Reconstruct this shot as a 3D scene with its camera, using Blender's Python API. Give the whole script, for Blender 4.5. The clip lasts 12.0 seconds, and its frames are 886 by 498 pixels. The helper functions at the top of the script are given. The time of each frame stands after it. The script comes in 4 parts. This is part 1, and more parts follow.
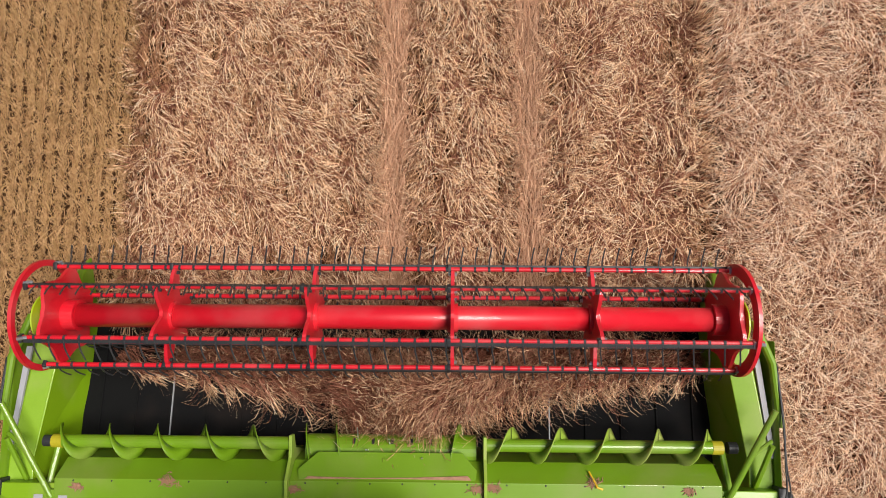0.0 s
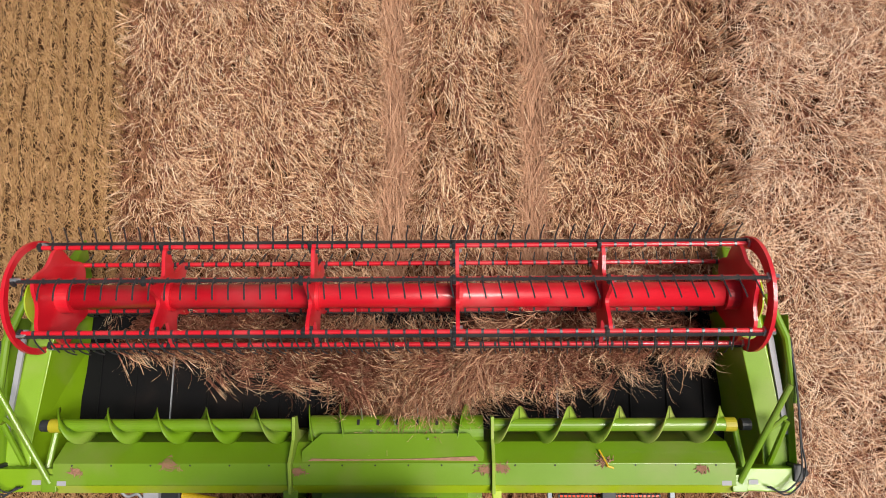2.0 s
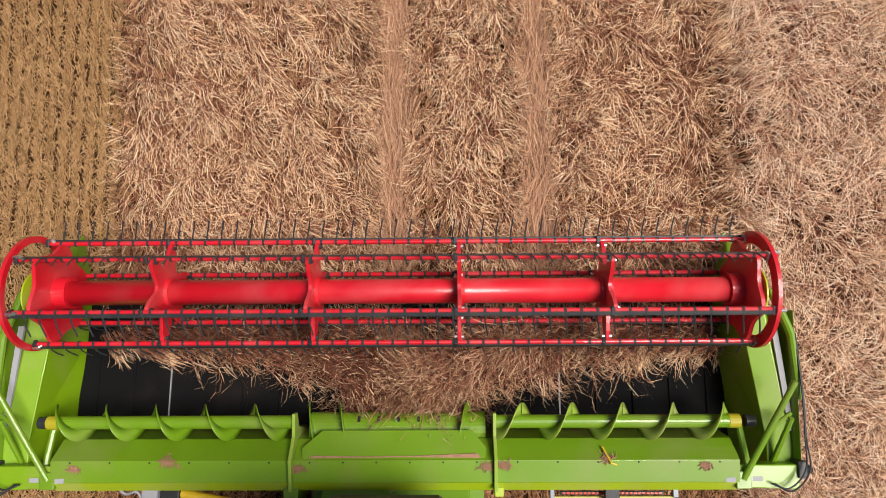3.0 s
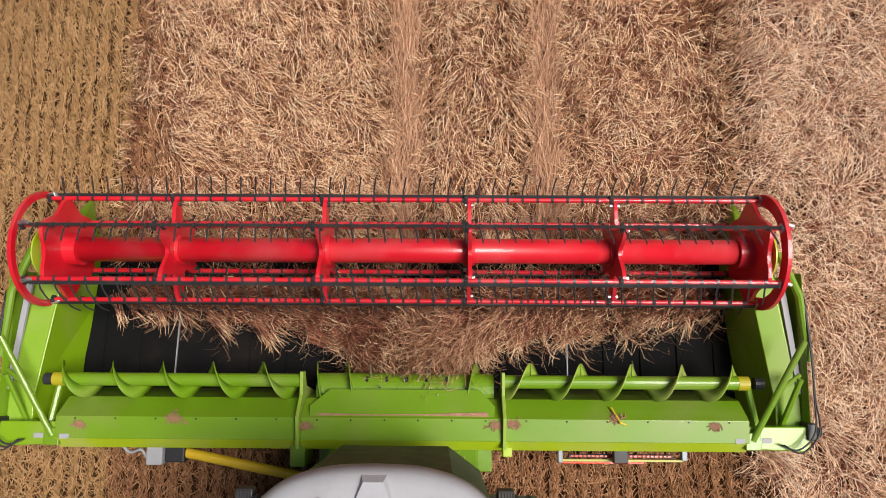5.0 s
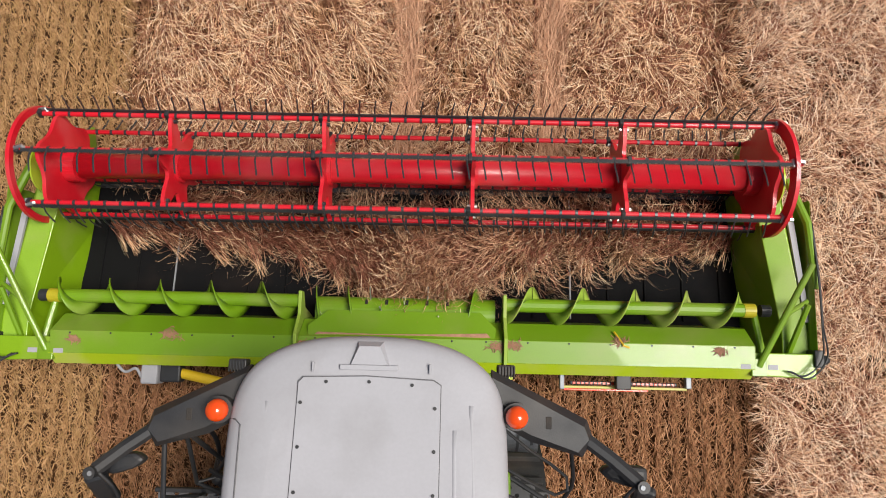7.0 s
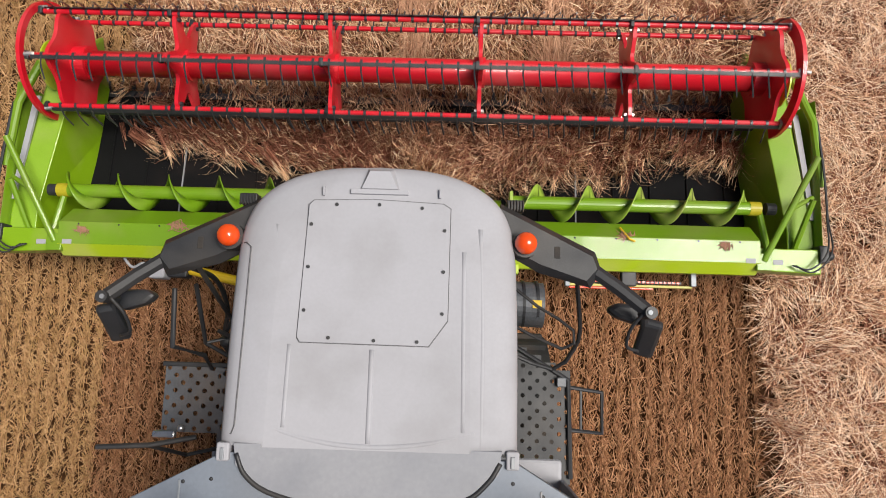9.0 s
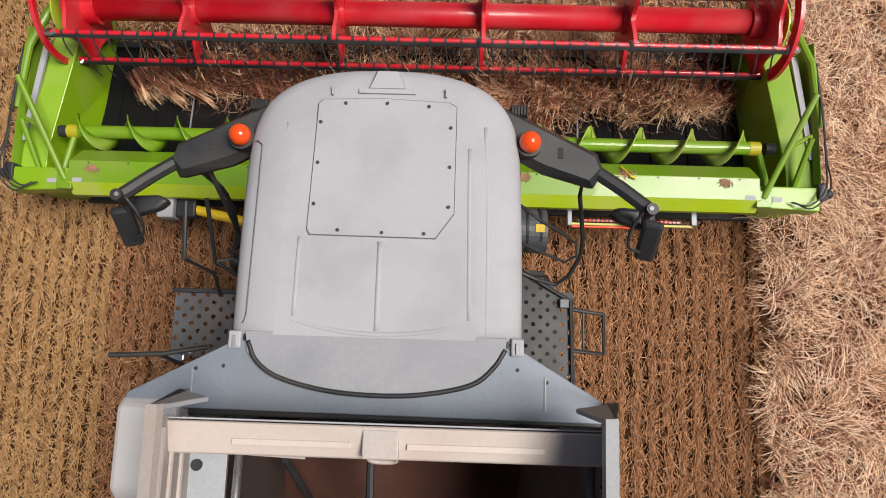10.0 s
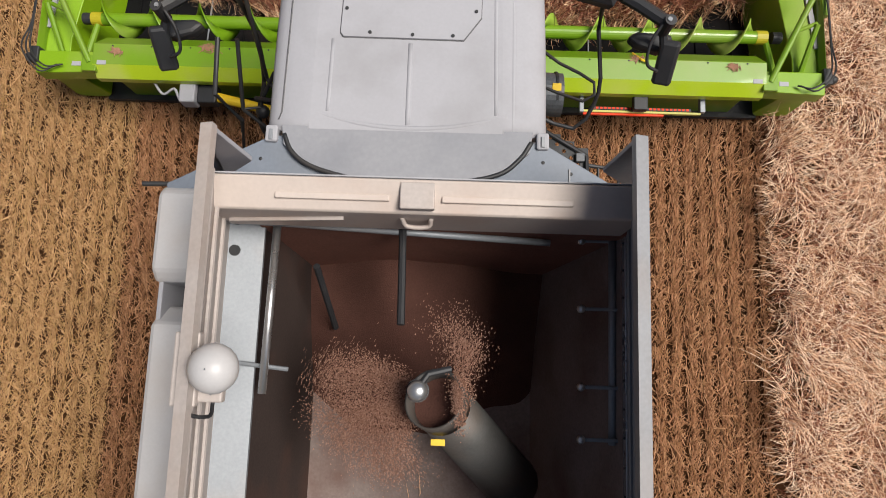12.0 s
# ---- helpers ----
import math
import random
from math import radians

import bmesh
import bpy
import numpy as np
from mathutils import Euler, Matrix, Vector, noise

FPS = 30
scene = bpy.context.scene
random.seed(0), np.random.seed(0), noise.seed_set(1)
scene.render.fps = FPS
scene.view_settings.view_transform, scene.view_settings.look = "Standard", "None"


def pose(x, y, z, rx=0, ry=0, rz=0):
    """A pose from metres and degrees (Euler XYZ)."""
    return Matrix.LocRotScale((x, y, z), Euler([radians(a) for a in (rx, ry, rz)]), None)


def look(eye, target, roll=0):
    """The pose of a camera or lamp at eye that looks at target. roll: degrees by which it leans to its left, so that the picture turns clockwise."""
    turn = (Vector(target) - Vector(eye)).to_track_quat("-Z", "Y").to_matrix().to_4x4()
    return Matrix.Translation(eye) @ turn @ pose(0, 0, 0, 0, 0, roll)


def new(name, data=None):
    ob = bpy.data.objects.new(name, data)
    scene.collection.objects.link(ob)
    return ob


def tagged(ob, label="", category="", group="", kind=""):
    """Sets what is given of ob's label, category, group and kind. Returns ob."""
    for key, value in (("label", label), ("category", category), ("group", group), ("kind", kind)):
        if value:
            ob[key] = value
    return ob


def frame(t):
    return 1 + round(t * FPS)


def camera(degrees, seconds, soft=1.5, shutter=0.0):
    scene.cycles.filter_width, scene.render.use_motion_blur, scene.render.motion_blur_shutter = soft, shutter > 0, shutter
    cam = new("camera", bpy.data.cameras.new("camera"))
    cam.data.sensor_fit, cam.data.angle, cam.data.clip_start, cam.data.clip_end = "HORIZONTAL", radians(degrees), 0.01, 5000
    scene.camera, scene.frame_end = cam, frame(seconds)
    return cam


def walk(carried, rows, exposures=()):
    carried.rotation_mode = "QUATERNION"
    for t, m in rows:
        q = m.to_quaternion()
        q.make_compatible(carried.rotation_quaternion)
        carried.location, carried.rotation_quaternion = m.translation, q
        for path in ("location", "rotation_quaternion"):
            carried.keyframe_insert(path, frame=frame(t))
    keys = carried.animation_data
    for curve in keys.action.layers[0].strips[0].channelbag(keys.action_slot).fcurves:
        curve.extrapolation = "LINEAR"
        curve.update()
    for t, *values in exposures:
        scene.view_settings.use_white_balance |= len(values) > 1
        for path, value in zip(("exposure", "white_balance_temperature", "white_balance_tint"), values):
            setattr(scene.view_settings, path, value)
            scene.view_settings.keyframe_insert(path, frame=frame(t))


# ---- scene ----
# The drone's way, seen from the harvester: seconds, place in metres, turn in degrees.
SPEED = 1.593          # metres a second, along +y
SECONDS = 12.0
FLIGHT = [
    (0, 0.728, 1.832, 8.686, 7.092, 0.875, 0.464),
    (0.5, 0.733, 1.827, 8.623, 6.908, 0.969, 0.184),
    (1, 0.721, 1.775, 8.558, 6.577, 0.992, -0.041),
    (1.5, 0.699, 1.718, 8.51, 6.342, 0.984, -0.158),
    (2, 0.681, 1.724, 8.468, 6.02, 0.96, -0.275),
    (2.5, 0.664, 1.738, 8.424, 5.774, 0.955, -0.322),
    (3, 0.648, 1.702, 8.394, 5.831, 0.843, -0.315),
    (3.5, 0.613, 1.601, 8.368, 6.154, 0.769, -0.21),
    (5.5, 0.5, 0.817, 8.308, 7.923, 0.469, 0.627),
    (6, 0.527, 0.575, 8.243, 8.199, 0.485, 0.915),
    (6.5, 0.527, 0.354, 8.172, 8.315, 0.584, 1.134),
    (8.5, 0.502, -0.666, 8.006, 8.168, 0.663, 1.705),
    (9, 0.494, -0.978, 7.987, 8.316, 0.677, 1.75),
    (9.5, 0.489, -1.325, 7.996, 8.431, 0.689, 1.853),
    (10, 0.481, -1.662, 7.994, 8.467, 0.757, 1.766),
    (10.5, 0.453, -1.986, 7.982, 8.615, 0.718, 1.732),
    (11, 0.411, -2.332, 7.995, 8.792, 0.621, 1.759),
    (11.5, 0.37, -2.661, 8.007, 8.721, 0.503, 1.837),
    (12, 0.32, -3.009, 7.97, 8.85, 0.431, 1.961),
]
TICKS = [i / 10 for i in range(121)]


def glide(rows, t):
    """A smooth value between rows of (t, values...)."""
    ts = np.array([r[0] for r in rows])
    vs = np.array([r[1:] for r in rows])
    slope = np.gradient(vs, ts, axis=0)
    i = int(np.clip(np.searchsorted(ts, t, side="right") - 1, 0, len(ts) - 2))
    h = ts[i + 1] - ts[i]
    u = (t - ts[i]) / h
    return ((2 * u ** 3 - 3 * u ** 2 + 1) * vs[i] + (u ** 3 - 2 * u ** 2 + u) * h * slope[i]
            + (3 * u ** 2 - 2 * u ** 3) * vs[i + 1] + (u ** 3 - u ** 2) * h * slope[i + 1])


def flight_pose(t):
    x, y, z, rx, ry, rz = (float(a) for a in glide(FLIGHT, t))
    return pose(x, y + SPEED * t, z, rx, ry, rz)


cam = camera(67.86, SECONDS, soft=0.9, shutter=0.2)
walk(cam, [(t, flight_pose(t)) for t in TICKS])

# ---- light: thin overcast, a veiled sun high over the uncut side ----
SUN_ELEVATION, SUN_FROM = 65, 92       # degrees; the compass side the light comes from, clockwise from +y
world = bpy.data.worlds.new("sky")
scene.world = world
world.use_nodes = True
sky = world.node_tree.nodes.new("ShaderNodeTexSky")
sky.sky_type = "NISHITA"
sky.sun_disc = False
sky.sun_elevation, sky.sun_rotation = radians(SUN_ELEVATION), radians(SUN_FROM)
sky.air_density, sky.dust_density, sky.ozone_density = 1.0, 4.0, 1.0
world.node_tree.links.new(sky.outputs[0], world.node_tree.nodes["Background"].inputs[0])
world.node_tree.nodes["Background"].inputs[1].default_value = 0.045
sun = new("sun", bpy.data.lights.new("sun", "SUN"))
sun.data.energy, sun.data.angle, sun.data.color = 4.6, radians(28), (1.0, 0.95, 0.88)
_a, _e = radians(SUN_FROM), radians(SUN_ELEVATION)
sun.matrix_world = look((30 * math.sin(_a) * math.cos(_e), 30 * math.cos(_a) * math.cos(_e), 30 * math.sin(_e)), (0, 0, 0))
scene.view_settings.exposure = -0.02


# ---- materials ----
def material(name, base, rough=0.5, metal=0.0, spread=0.12, scale=6.0, fine=60.0, bump=0.1, dirt=None, dirt_amount=0.3,
             island=None, coat=0.0, dirt_scale=1.6, spec=0.5):
    """A surface with variation at two scales, optional dirt and a colour spread piece by piece."""
    m = bpy.data.materials.new(name)
    m.use_nodes = True
    n, l = m.node_tree.nodes, m.node_tree.links
    b = n["Principled BSDF"]
    co = n.new("ShaderNodeTexCoord")

    def fac(size, detail):
        t = n.new("ShaderNodeTexNoise")
        t.inputs["Scale"].default_value, t.inputs["Detail"].default_value = size, detail
        l.new(co.outputs["Object"], t.inputs["Vector"])
        return t.outputs["Fac"]

    def ramp(src, lo, hi, c0, c1):
        r = n.new("ShaderNodeValToRGB")
        r.color_ramp.elements[0].position, r.color_ramp.elements[1].position = lo, hi
        r.color_ramp.elements[0].color, r.color_ramp.elements[1].color = (*c0, 1), (*c1, 1)
        l.new(src, r.inputs[0])
        return r.outputs[0]

    def mix(f, a, c, mode="MIX"):
        x = n.new("ShaderNodeMix")
        x.data_type, x.blend_type = "RGBA", mode
        for sock, val in ((x.inputs[0], f), (x.inputs[6], a), (x.inputs[7], c)):
            if isinstance(val, (int, float)):
                sock.default_value = val
            elif isinstance(val, tuple):
                sock.default_value = (*val, 1)
            else:
                l.new(val, sock)
        return x.outputs[2]

    lo, hi = tuple(c * (1 - spread) for c in base), tuple(min(1, c * (1 + spread)) for c in base)
    big, small = fac(scale, 4), fac(fine, 3)
    col = ramp(big, 0.3, 0.7, lo, hi)
    col = mix(0.5, col, ramp(small, 0.3, 0.7, lo, hi))
    if island:
        g = n.new("ShaderNodeNewGeometry")
        r = n.new("ShaderNodeValToRGB")
        els = r.color_ramp.elements
        while len(els) < len(island):
            els.new(0.5)
        for i, c in enumerate(island):
            els[i].position, els[i].color = i / (len(island) - 1), (*c, 1)
        l.new(g.outputs["Random Per Island"], r.inputs[0])
        col = mix(0.9, col, r.outputs[0])
    if dirt:
        f = ramp(fac(dirt_scale, 6), 0.48, 0.75, (0, 0, 0), (dirt_amount,) * 3)
        col = mix(f, col, dirt)
    l.new(col, b.inputs["Base Color"])
    rr = n.new("ShaderNodeMapRange")
    rr.inputs["To Min"].default_value, rr.inputs["To Max"].default_value = max(0.02, rough - 0.12), min(1, rough + 0.15)
    l.new(big, rr.inputs["Value"])
    l.new(rr.outputs[0], b.inputs["Roughness"])
    b.inputs["Metallic"].default_value = metal
    b.inputs["Coat Weight"].default_value = coat
    b.inputs["Specular IOR Level"].default_value = spec
    if bump:
        bp = n.new("ShaderNodeBump")
        bp.inputs["Strength"].default_value, bp.inputs["Distance"].default_value = bump, 0.01
        l.new(small, bp.inputs["Height"])
        l.new(bp.outputs[0], b.inputs["Normal"])
    return m


STRAW = material("ripe_straw", (0.60, 0.36, 0.20), 0.7, scale=0.9, fine=40, bump=0, spec=0.08, spread=0.2,
                 island=[(0.34, 0.160, 0.078), (0.72, 0.415, 0.230), (0.93, 0.590, 0.350), (0.96, 0.690, 0.440), (0.97, 0.770, 0.540), (0.82, 0.490, 0.275)])
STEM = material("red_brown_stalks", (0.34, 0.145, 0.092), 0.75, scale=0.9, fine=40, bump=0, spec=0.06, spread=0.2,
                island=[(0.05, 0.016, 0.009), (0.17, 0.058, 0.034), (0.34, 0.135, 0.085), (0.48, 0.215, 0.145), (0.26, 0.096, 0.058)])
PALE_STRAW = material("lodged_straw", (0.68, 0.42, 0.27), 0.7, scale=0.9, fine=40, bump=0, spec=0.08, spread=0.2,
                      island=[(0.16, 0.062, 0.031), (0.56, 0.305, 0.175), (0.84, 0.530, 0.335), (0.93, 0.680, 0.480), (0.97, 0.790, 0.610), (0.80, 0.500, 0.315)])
TRODDEN = material("trodden_straw", (0.50, 0.30, 0.18), 0.75, scale=1.2, fine=40, bump=0, spec=0.08, spread=0.2,
                   island=[(0.36, 0.185, 0.108), (0.58, 0.325, 0.200), (0.74, 0.450, 0.295)])
STUBBLE = material("cut_stubble", (0.45, 0.26, 0.13), 0.75, scale=0.7, fine=40, bump=0, spec=0.08, spread=0.35,
                   island=[(0.13, 0.050, 0.024), (0.39, 0.190, 0.098), (0.66, 0.370, 0.208), (0.31, 0.156, 0.066), (0.44, 0.204, 0.110)])
OLD_STUBBLE = material("weathered_stubble", (0.46, 0.30, 0.14), 0.75, scale=0.7, fine=40, bump=0, spec=0.08, spread=0.25,
                       island=[(0.25, 0.120, 0.048), (0.49, 0.280, 0.128), (0.64, 0.395, 0.205), (0.38, 0.230, 0.080)])
FAR_STRAW = material("far_canopy", (0.36, 0.20, 0.115), 0.9, scale=1.5, fine=14, bump=1.0, spread=0.5, spec=0.05, dirt=(0.16, 0.08, 0.04), dirt_amount=0.7, dirt_scale=5)
FAR_STUBBLE = material("far_stubble_tone", (0.24, 0.155, 0.065), 0.9, scale=1.5, fine=20, bump=1.0, spread=0.4, spec=0.05)
SOIL = material("field_soil", (0.040, 0.018, 0.008), 0.95, spec=0.05, scale=1.5, fine=35, bump=0.8, spread=0.3, dirt=(0.11, 0.055, 0.025), dirt_amount=0.5, dirt_scale=14)
GREEN = material("green_paint", (0.152, 0.288, 0.008), 0.38, spread=0.08, scale=2, fine=90, bump=0.02, dirt=(0.30, 0.27, 0.12), dirt_amount=0.35, coat=0.25)
DULL_GREEN = material("dusty_green_paint", (0.27, 0.40, 0.045), 0.5, spread=0.12, scale=3, fine=80, bump=0.03, dirt=(0.42, 0.30, 0.2), dirt_amount=0.5)
LIME = material("lime_and_lit_green", (0.40, 0.55, 0.012), 0.42, spread=0.08, scale=2, fine=90, bump=0.02, dirt=(0.50, 0.48, 0.20), dirt_amount=0.5, coat=0.2)
OCHRE = material("worn_yellow_plastic", (0.42, 0.36, 0.015), 0.5, spread=0.12, bump=0.02, dirt=(0.35, 0.30, 0.10), dirt_amount=0.5)
RED = material("red_paint", (0.63, 0.009, 0.022), 0.4, spread=0.08, scale=3, fine=90, bump=0.02, dirt=(0.62, 0.12, 0.125), dirt_amount=0.5, coat=0.35)
BELT = material("black_rubber_belt", (0.005, 0.005, 0.0055), 0.85, spec=0.15, spread=0.3, scale=5, fine=70, bump=0.1, dirt=(0.03, 0.02, 0.016), dirt_amount=0.4)
BLACK = material("black_plastic", (0.022, 0.023, 0.026), 0.5, spread=0.25, scale=6, fine=120, bump=0.08, dirt=(0.10, 0.085, 0.07), dirt_amount=0.4)
WHITE = material("white_gelcoat", (0.385, 0.385, 0.415), 0.66, spread=0.04, scale=2.5, fine=45, bump=0.03, dirt=(0.28, 0.275, 0.285), dirt_amount=0.7, coat=0.0, spec=0.3)
CHAFF = material("caught_chaff", (0.36, 0.20, 0.13), 0.9, spread=0.3, scale=20, fine=120, bump=0.3, spec=0.1)
# Rear roof's white painted greyer for the dull sky it reflects, plus dirt.
ROOF_REAR = material("grimy_reflection_grey", (0.275, 0.28, 0.305), 0.5, spread=0.1, scale=2.0, fine=30, bump=0.03, dirt=(0.19, 0.20, 0.23), dirt_amount=0.8, dirt_scale=1.6)
SEAM = material("grey_seam", (0.10, 0.10, 0.105), 0.6, spread=0.2, bump=0)
END_GREEN = material("end_wall_green", (0.20, 0.36, 0.006), 0.4, spread=0.1, scale=2, fine=90, bump=0.02, dirt=(0.34, 0.36, 0.12), dirt_amount=0.45, coat=0.25)
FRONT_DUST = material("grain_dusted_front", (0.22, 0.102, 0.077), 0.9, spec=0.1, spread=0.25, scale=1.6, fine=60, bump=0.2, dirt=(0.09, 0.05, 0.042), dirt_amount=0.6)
GALV = material("galvanised_steel", (0.27, 0.29, 0.315), 0.5, metal=0.35, spread=0.12, scale=4, fine=50, bump=0.03, dirt=(0.35, 0.26, 0.2), dirt_amount=0.35)
DUSTY = material("dust_coated_steel", (0.45, 0.40, 0.375), 0.6, metal=0.05, spread=0.12, scale=3, fine=40, bump=0.03, dirt=(0.44, 0.32, 0.25), dirt_amount=0.6)
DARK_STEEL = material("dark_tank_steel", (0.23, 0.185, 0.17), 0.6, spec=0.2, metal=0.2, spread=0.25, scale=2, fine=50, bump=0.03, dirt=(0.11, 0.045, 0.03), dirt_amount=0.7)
CHROME = material("bright_steel", (0.62, 0.62, 0.62), 0.28, metal=0.9, spread=0.08, scale=8, fine=80, bump=0.02)
TINE = material("tine_steel", (0.055, 0.056, 0.06), 0.3, metal=0.35, spread=0.3, scale=8, fine=80, bump=0)
DUSTED_WHITE = material("dusted_white_sheet", (0.55, 0.475, 0.43), 0.55, spread=0.06, scale=2.5, fine=40, bump=0.03, dirt=(0.50, 0.36, 0.29), dirt_amount=0.7)
# Left tank wall: near-black base holds its shade, grain dust lies over it.
SHADED_WALL = material("shaded_dusty_wall", (0.055, 0.040, 0.036), 0.8, spec=0.1, spread=0.25, scale=1.5, fine=70, bump=0.1, dirt=(0.10, 0.050, 0.038), dirt_amount=0.7)
# Grain darker than its own brown: shade low in the tank is mixed in.
GRAIN = material("shaded_red_grain", (0.085, 0.040, 0.031), 0.9, spec=0.1, spread=0.25, scale=3, fine=90, bump=0.5)
KERNEL = material("loose_kernel", (0.36, 0.19, 0.13), 0.8, spread=0.2, scale=5, fine=60, bump=0,
                  island=[(0.20, 0.095, 0.064), (0.36, 0.19, 0.13), (0.56, 0.34, 0.25)])
STEP = material("worn_step_steel", (0.12, 0.128, 0.14), 0.5, metal=0.4, spread=0.25, scale=8, fine=60, bump=0.1, dirt=(0.22, 0.15, 0.1), dirt_amount=0.6)
PALE = material("faded_yellow_paint", (0.50, 0.47, 0.12), 0.5, spread=0.12, bump=0.03, dirt=(0.42, 0.33, 0.2), dirt_amount=0.5)
AUGER = material("dull_auger_steel", (0.085, 0.083, 0.08), 0.5, metal=0.3, spread=0.2, scale=4, fine=50, bump=0.03, dirt=(0.14, 0.09, 0.06), dirt_amount=0.5)
CLEAN_WHITE = material("clean_white_panel", (0.50, 0.49, 0.495), 0.4, spread=0.04, scale=3, bump=0.02, dirt=(0.45, 0.36, 0.29), dirt_amount=0.5)
SHOULDER = material("blue_grey_sheet", (0.185, 0.212, 0.255), 0.5, metal=0.15, spread=0.1, scale=3, fine=40, bump=0.03, dirt=(0.22, 0.23, 0.25), dirt_amount=0.6)
# Right tank board: steel darkened because that side faces away from the sun.
BOARD = material("shaded_board_steel", (0.25, 0.255, 0.27), 0.5, metal=0.3, spread=0.12, scale=4, fine=50, bump=0.03, dirt=(0.3, 0.22, 0.17), dirt_amount=0.4)
YELLOW = material("yellow_plastic", (0.75, 0.50, 0.02), 0.45, spread=0.06, bump=0.02)
ORANGE = material("amber_lens", (0.80, 0.075, 0.008), 0.15, spread=0.05, bump=0, coat=0.6)
REDLENS = material("red_reflector", (0.75, 0.06, 0.02), 0.2, spread=0.05, bump=0)
TYRE = material("tyre_rubber", (0.02, 0.02, 0.02), 0.8, spread=0.2, bump=0.3, dirt=(0.12, 0.08, 0.05), dirt_amount=0.5)


# ---- building helpers ----
def part(name, bm, mat, parent=None, label="", smooth=False):
    """Links a bmesh as one mesh object under a thing or a part."""
    bmesh.ops.recalc_face_normals(bm, faces=bm.faces)
    me = bpy.data.meshes.new(name)
    bm.to_mesh(me)
    bm.free()
    me.materials.append(mat)
    if smooth:
        for p in me.polygons:
            p.use_smooth = True
    ob = new(name, me)
    if parent:
        ob.parent = parent
    if label:
        ob["label"] = label
    return ob


def same_mesh(name, ob, parent, m):
    o = new(name, ob.data)
    o.parent = parent
    o.matrix_local = m
    return o


def soften(bm, size, steps=2):
    if size:
        bmesh.ops.bevel(bm, geom=list(bm.edges), offset=size, segments=steps, profile=0.5, affect="EDGES", clamp_overlap=True)
    return bm


def box(x0, x1, y0, y1, z0, z1, edge=0.0, bm=None):
    b = bmesh.new()
    bmesh.ops.create_cube(b, size=1, matrix=Matrix.LocRotScale(((x0 + x1) / 2, (y0 + y1) / 2, (z0 + z1) / 2), None, (x1 - x0, y1 - y0, z1 - z0)))
    soften(b, edge)
    return add(bm, b)


def add(bm, b):
    """Joins b into bm, if there is one."""
    if bm is None:
        return b
    me = bpy.data.meshes.new("tmp")
    b.to_mesh(me)
    b.free()
    bm.from_mesh(me)
    bpy.data.meshes.remove(me)
    return bm


def prism(outline, a, b, axis="x", edge=0.0, bm=None):
    """A closed outline drawn out along an axis. x: (y, z) pairs; y: (x, z); z: (x, y)."""
    g = bmesh.new()

    def at(p, d):
        return {"x": (d, p[0], p[1]), "y": (p[0], d, p[1]), "z": (p[0], p[1], d)}[axis]
    lo, hi = [g.verts.new(at(p, a)) for p in outline], [g.verts.new(at(p, b)) for p in outline]
    g.faces.new(lo)
    g.faces.new(hi)
    for i in range(len(outline)):
        j = (i + 1) % len(outline)
        g.faces.new((lo[i], lo[j], hi[j], hi[i]))
    bmesh.ops.recalc_face_normals(g, faces=g.faces)
    soften(g, edge)
    return add(bm, g)


def bent_sheet(line, a, b, thick, axis="x", edge=0.0, bm=None):
    """A folded sheet: an open line given thickness and drawn out."""
    pts = [Vector(p) for p in line]
    off = []
    for i, p in enumerate(pts):
        d = (pts[min(i + 1, len(pts) - 1)] - pts[max(i - 1, 0)]).normalized()
        off.append(p + Vector((-d.y, d.x)) * thick)
    return prism([tuple(p) for p in pts] + [tuple(p) for p in reversed(off)], a, b, axis, edge, bm)


def rod(points, r, sides=10, bm=None, ends=None):
    """A round bar through the points. ends: a second radius at the far end."""
    g = bmesh.new()
    pts = [Vector(p) for p in points]
    rings = []
    up = Vector((0.13, 0.27, 0.95)).normalized()
    for i, p in enumerate(pts):
        d = (pts[min(i + 1, len(pts) - 1)] - pts[max(i - 1, 0)]).normalized()
        u = d.cross(up).normalized()
        w = d.cross(u)
        rr = r if ends is None else r + (ends - r) * i / (len(pts) - 1)
        rings.append([g.verts.new(p + (u * math.cos(k * math.tau / sides) + w * math.sin(k * math.tau / sides)) * rr) for k in range(sides)])
    for s, t in zip(rings, rings[1:]):
        for k in range(sides):
            g.faces.new((s[k], s[(k + 1) % sides], t[(k + 1) % sides], t[k]))
    g.faces.new(rings[0])
    g.faces.new(list(reversed(rings[-1])))
    return add(bm, g)


def smooth_line(points, steps=6):
    """A rounded way through the points."""
    p = [Vector(q) for q in points]
    p = [2 * p[0] - p[1]] + p + [2 * p[-1] - p[-2]]
    out = []
    for i in range(1, len(p) - 2):
        for s in range(steps):
            u = s / steps
            out.append(0.5 * ((2 * p[i]) + (p[i + 1] - p[i - 1]) * u + (2 * p[i - 1] - 5 * p[i] + 4 * p[i + 1] - p[i + 2]) * u * u
                              + (3 * p[i] - p[i - 1] - 3 * p[i + 1] + p[i + 2]) * u ** 3))
    out.append(p[-2])
    return out


def ball(x, y, z, r, sx=1, sy=1, sz=1, bm=None):
    g = bmesh.new()
    bmesh.ops.create_uvsphere(g, u_segments=20, v_segments=12, radius=r, matrix=Matrix.LocRotScale((x, y, z), None, (sx, sy, sz)))
    return add(bm, g)


def empty(name, label, category, group=""):
    return tagged(new(name), label, category, group)


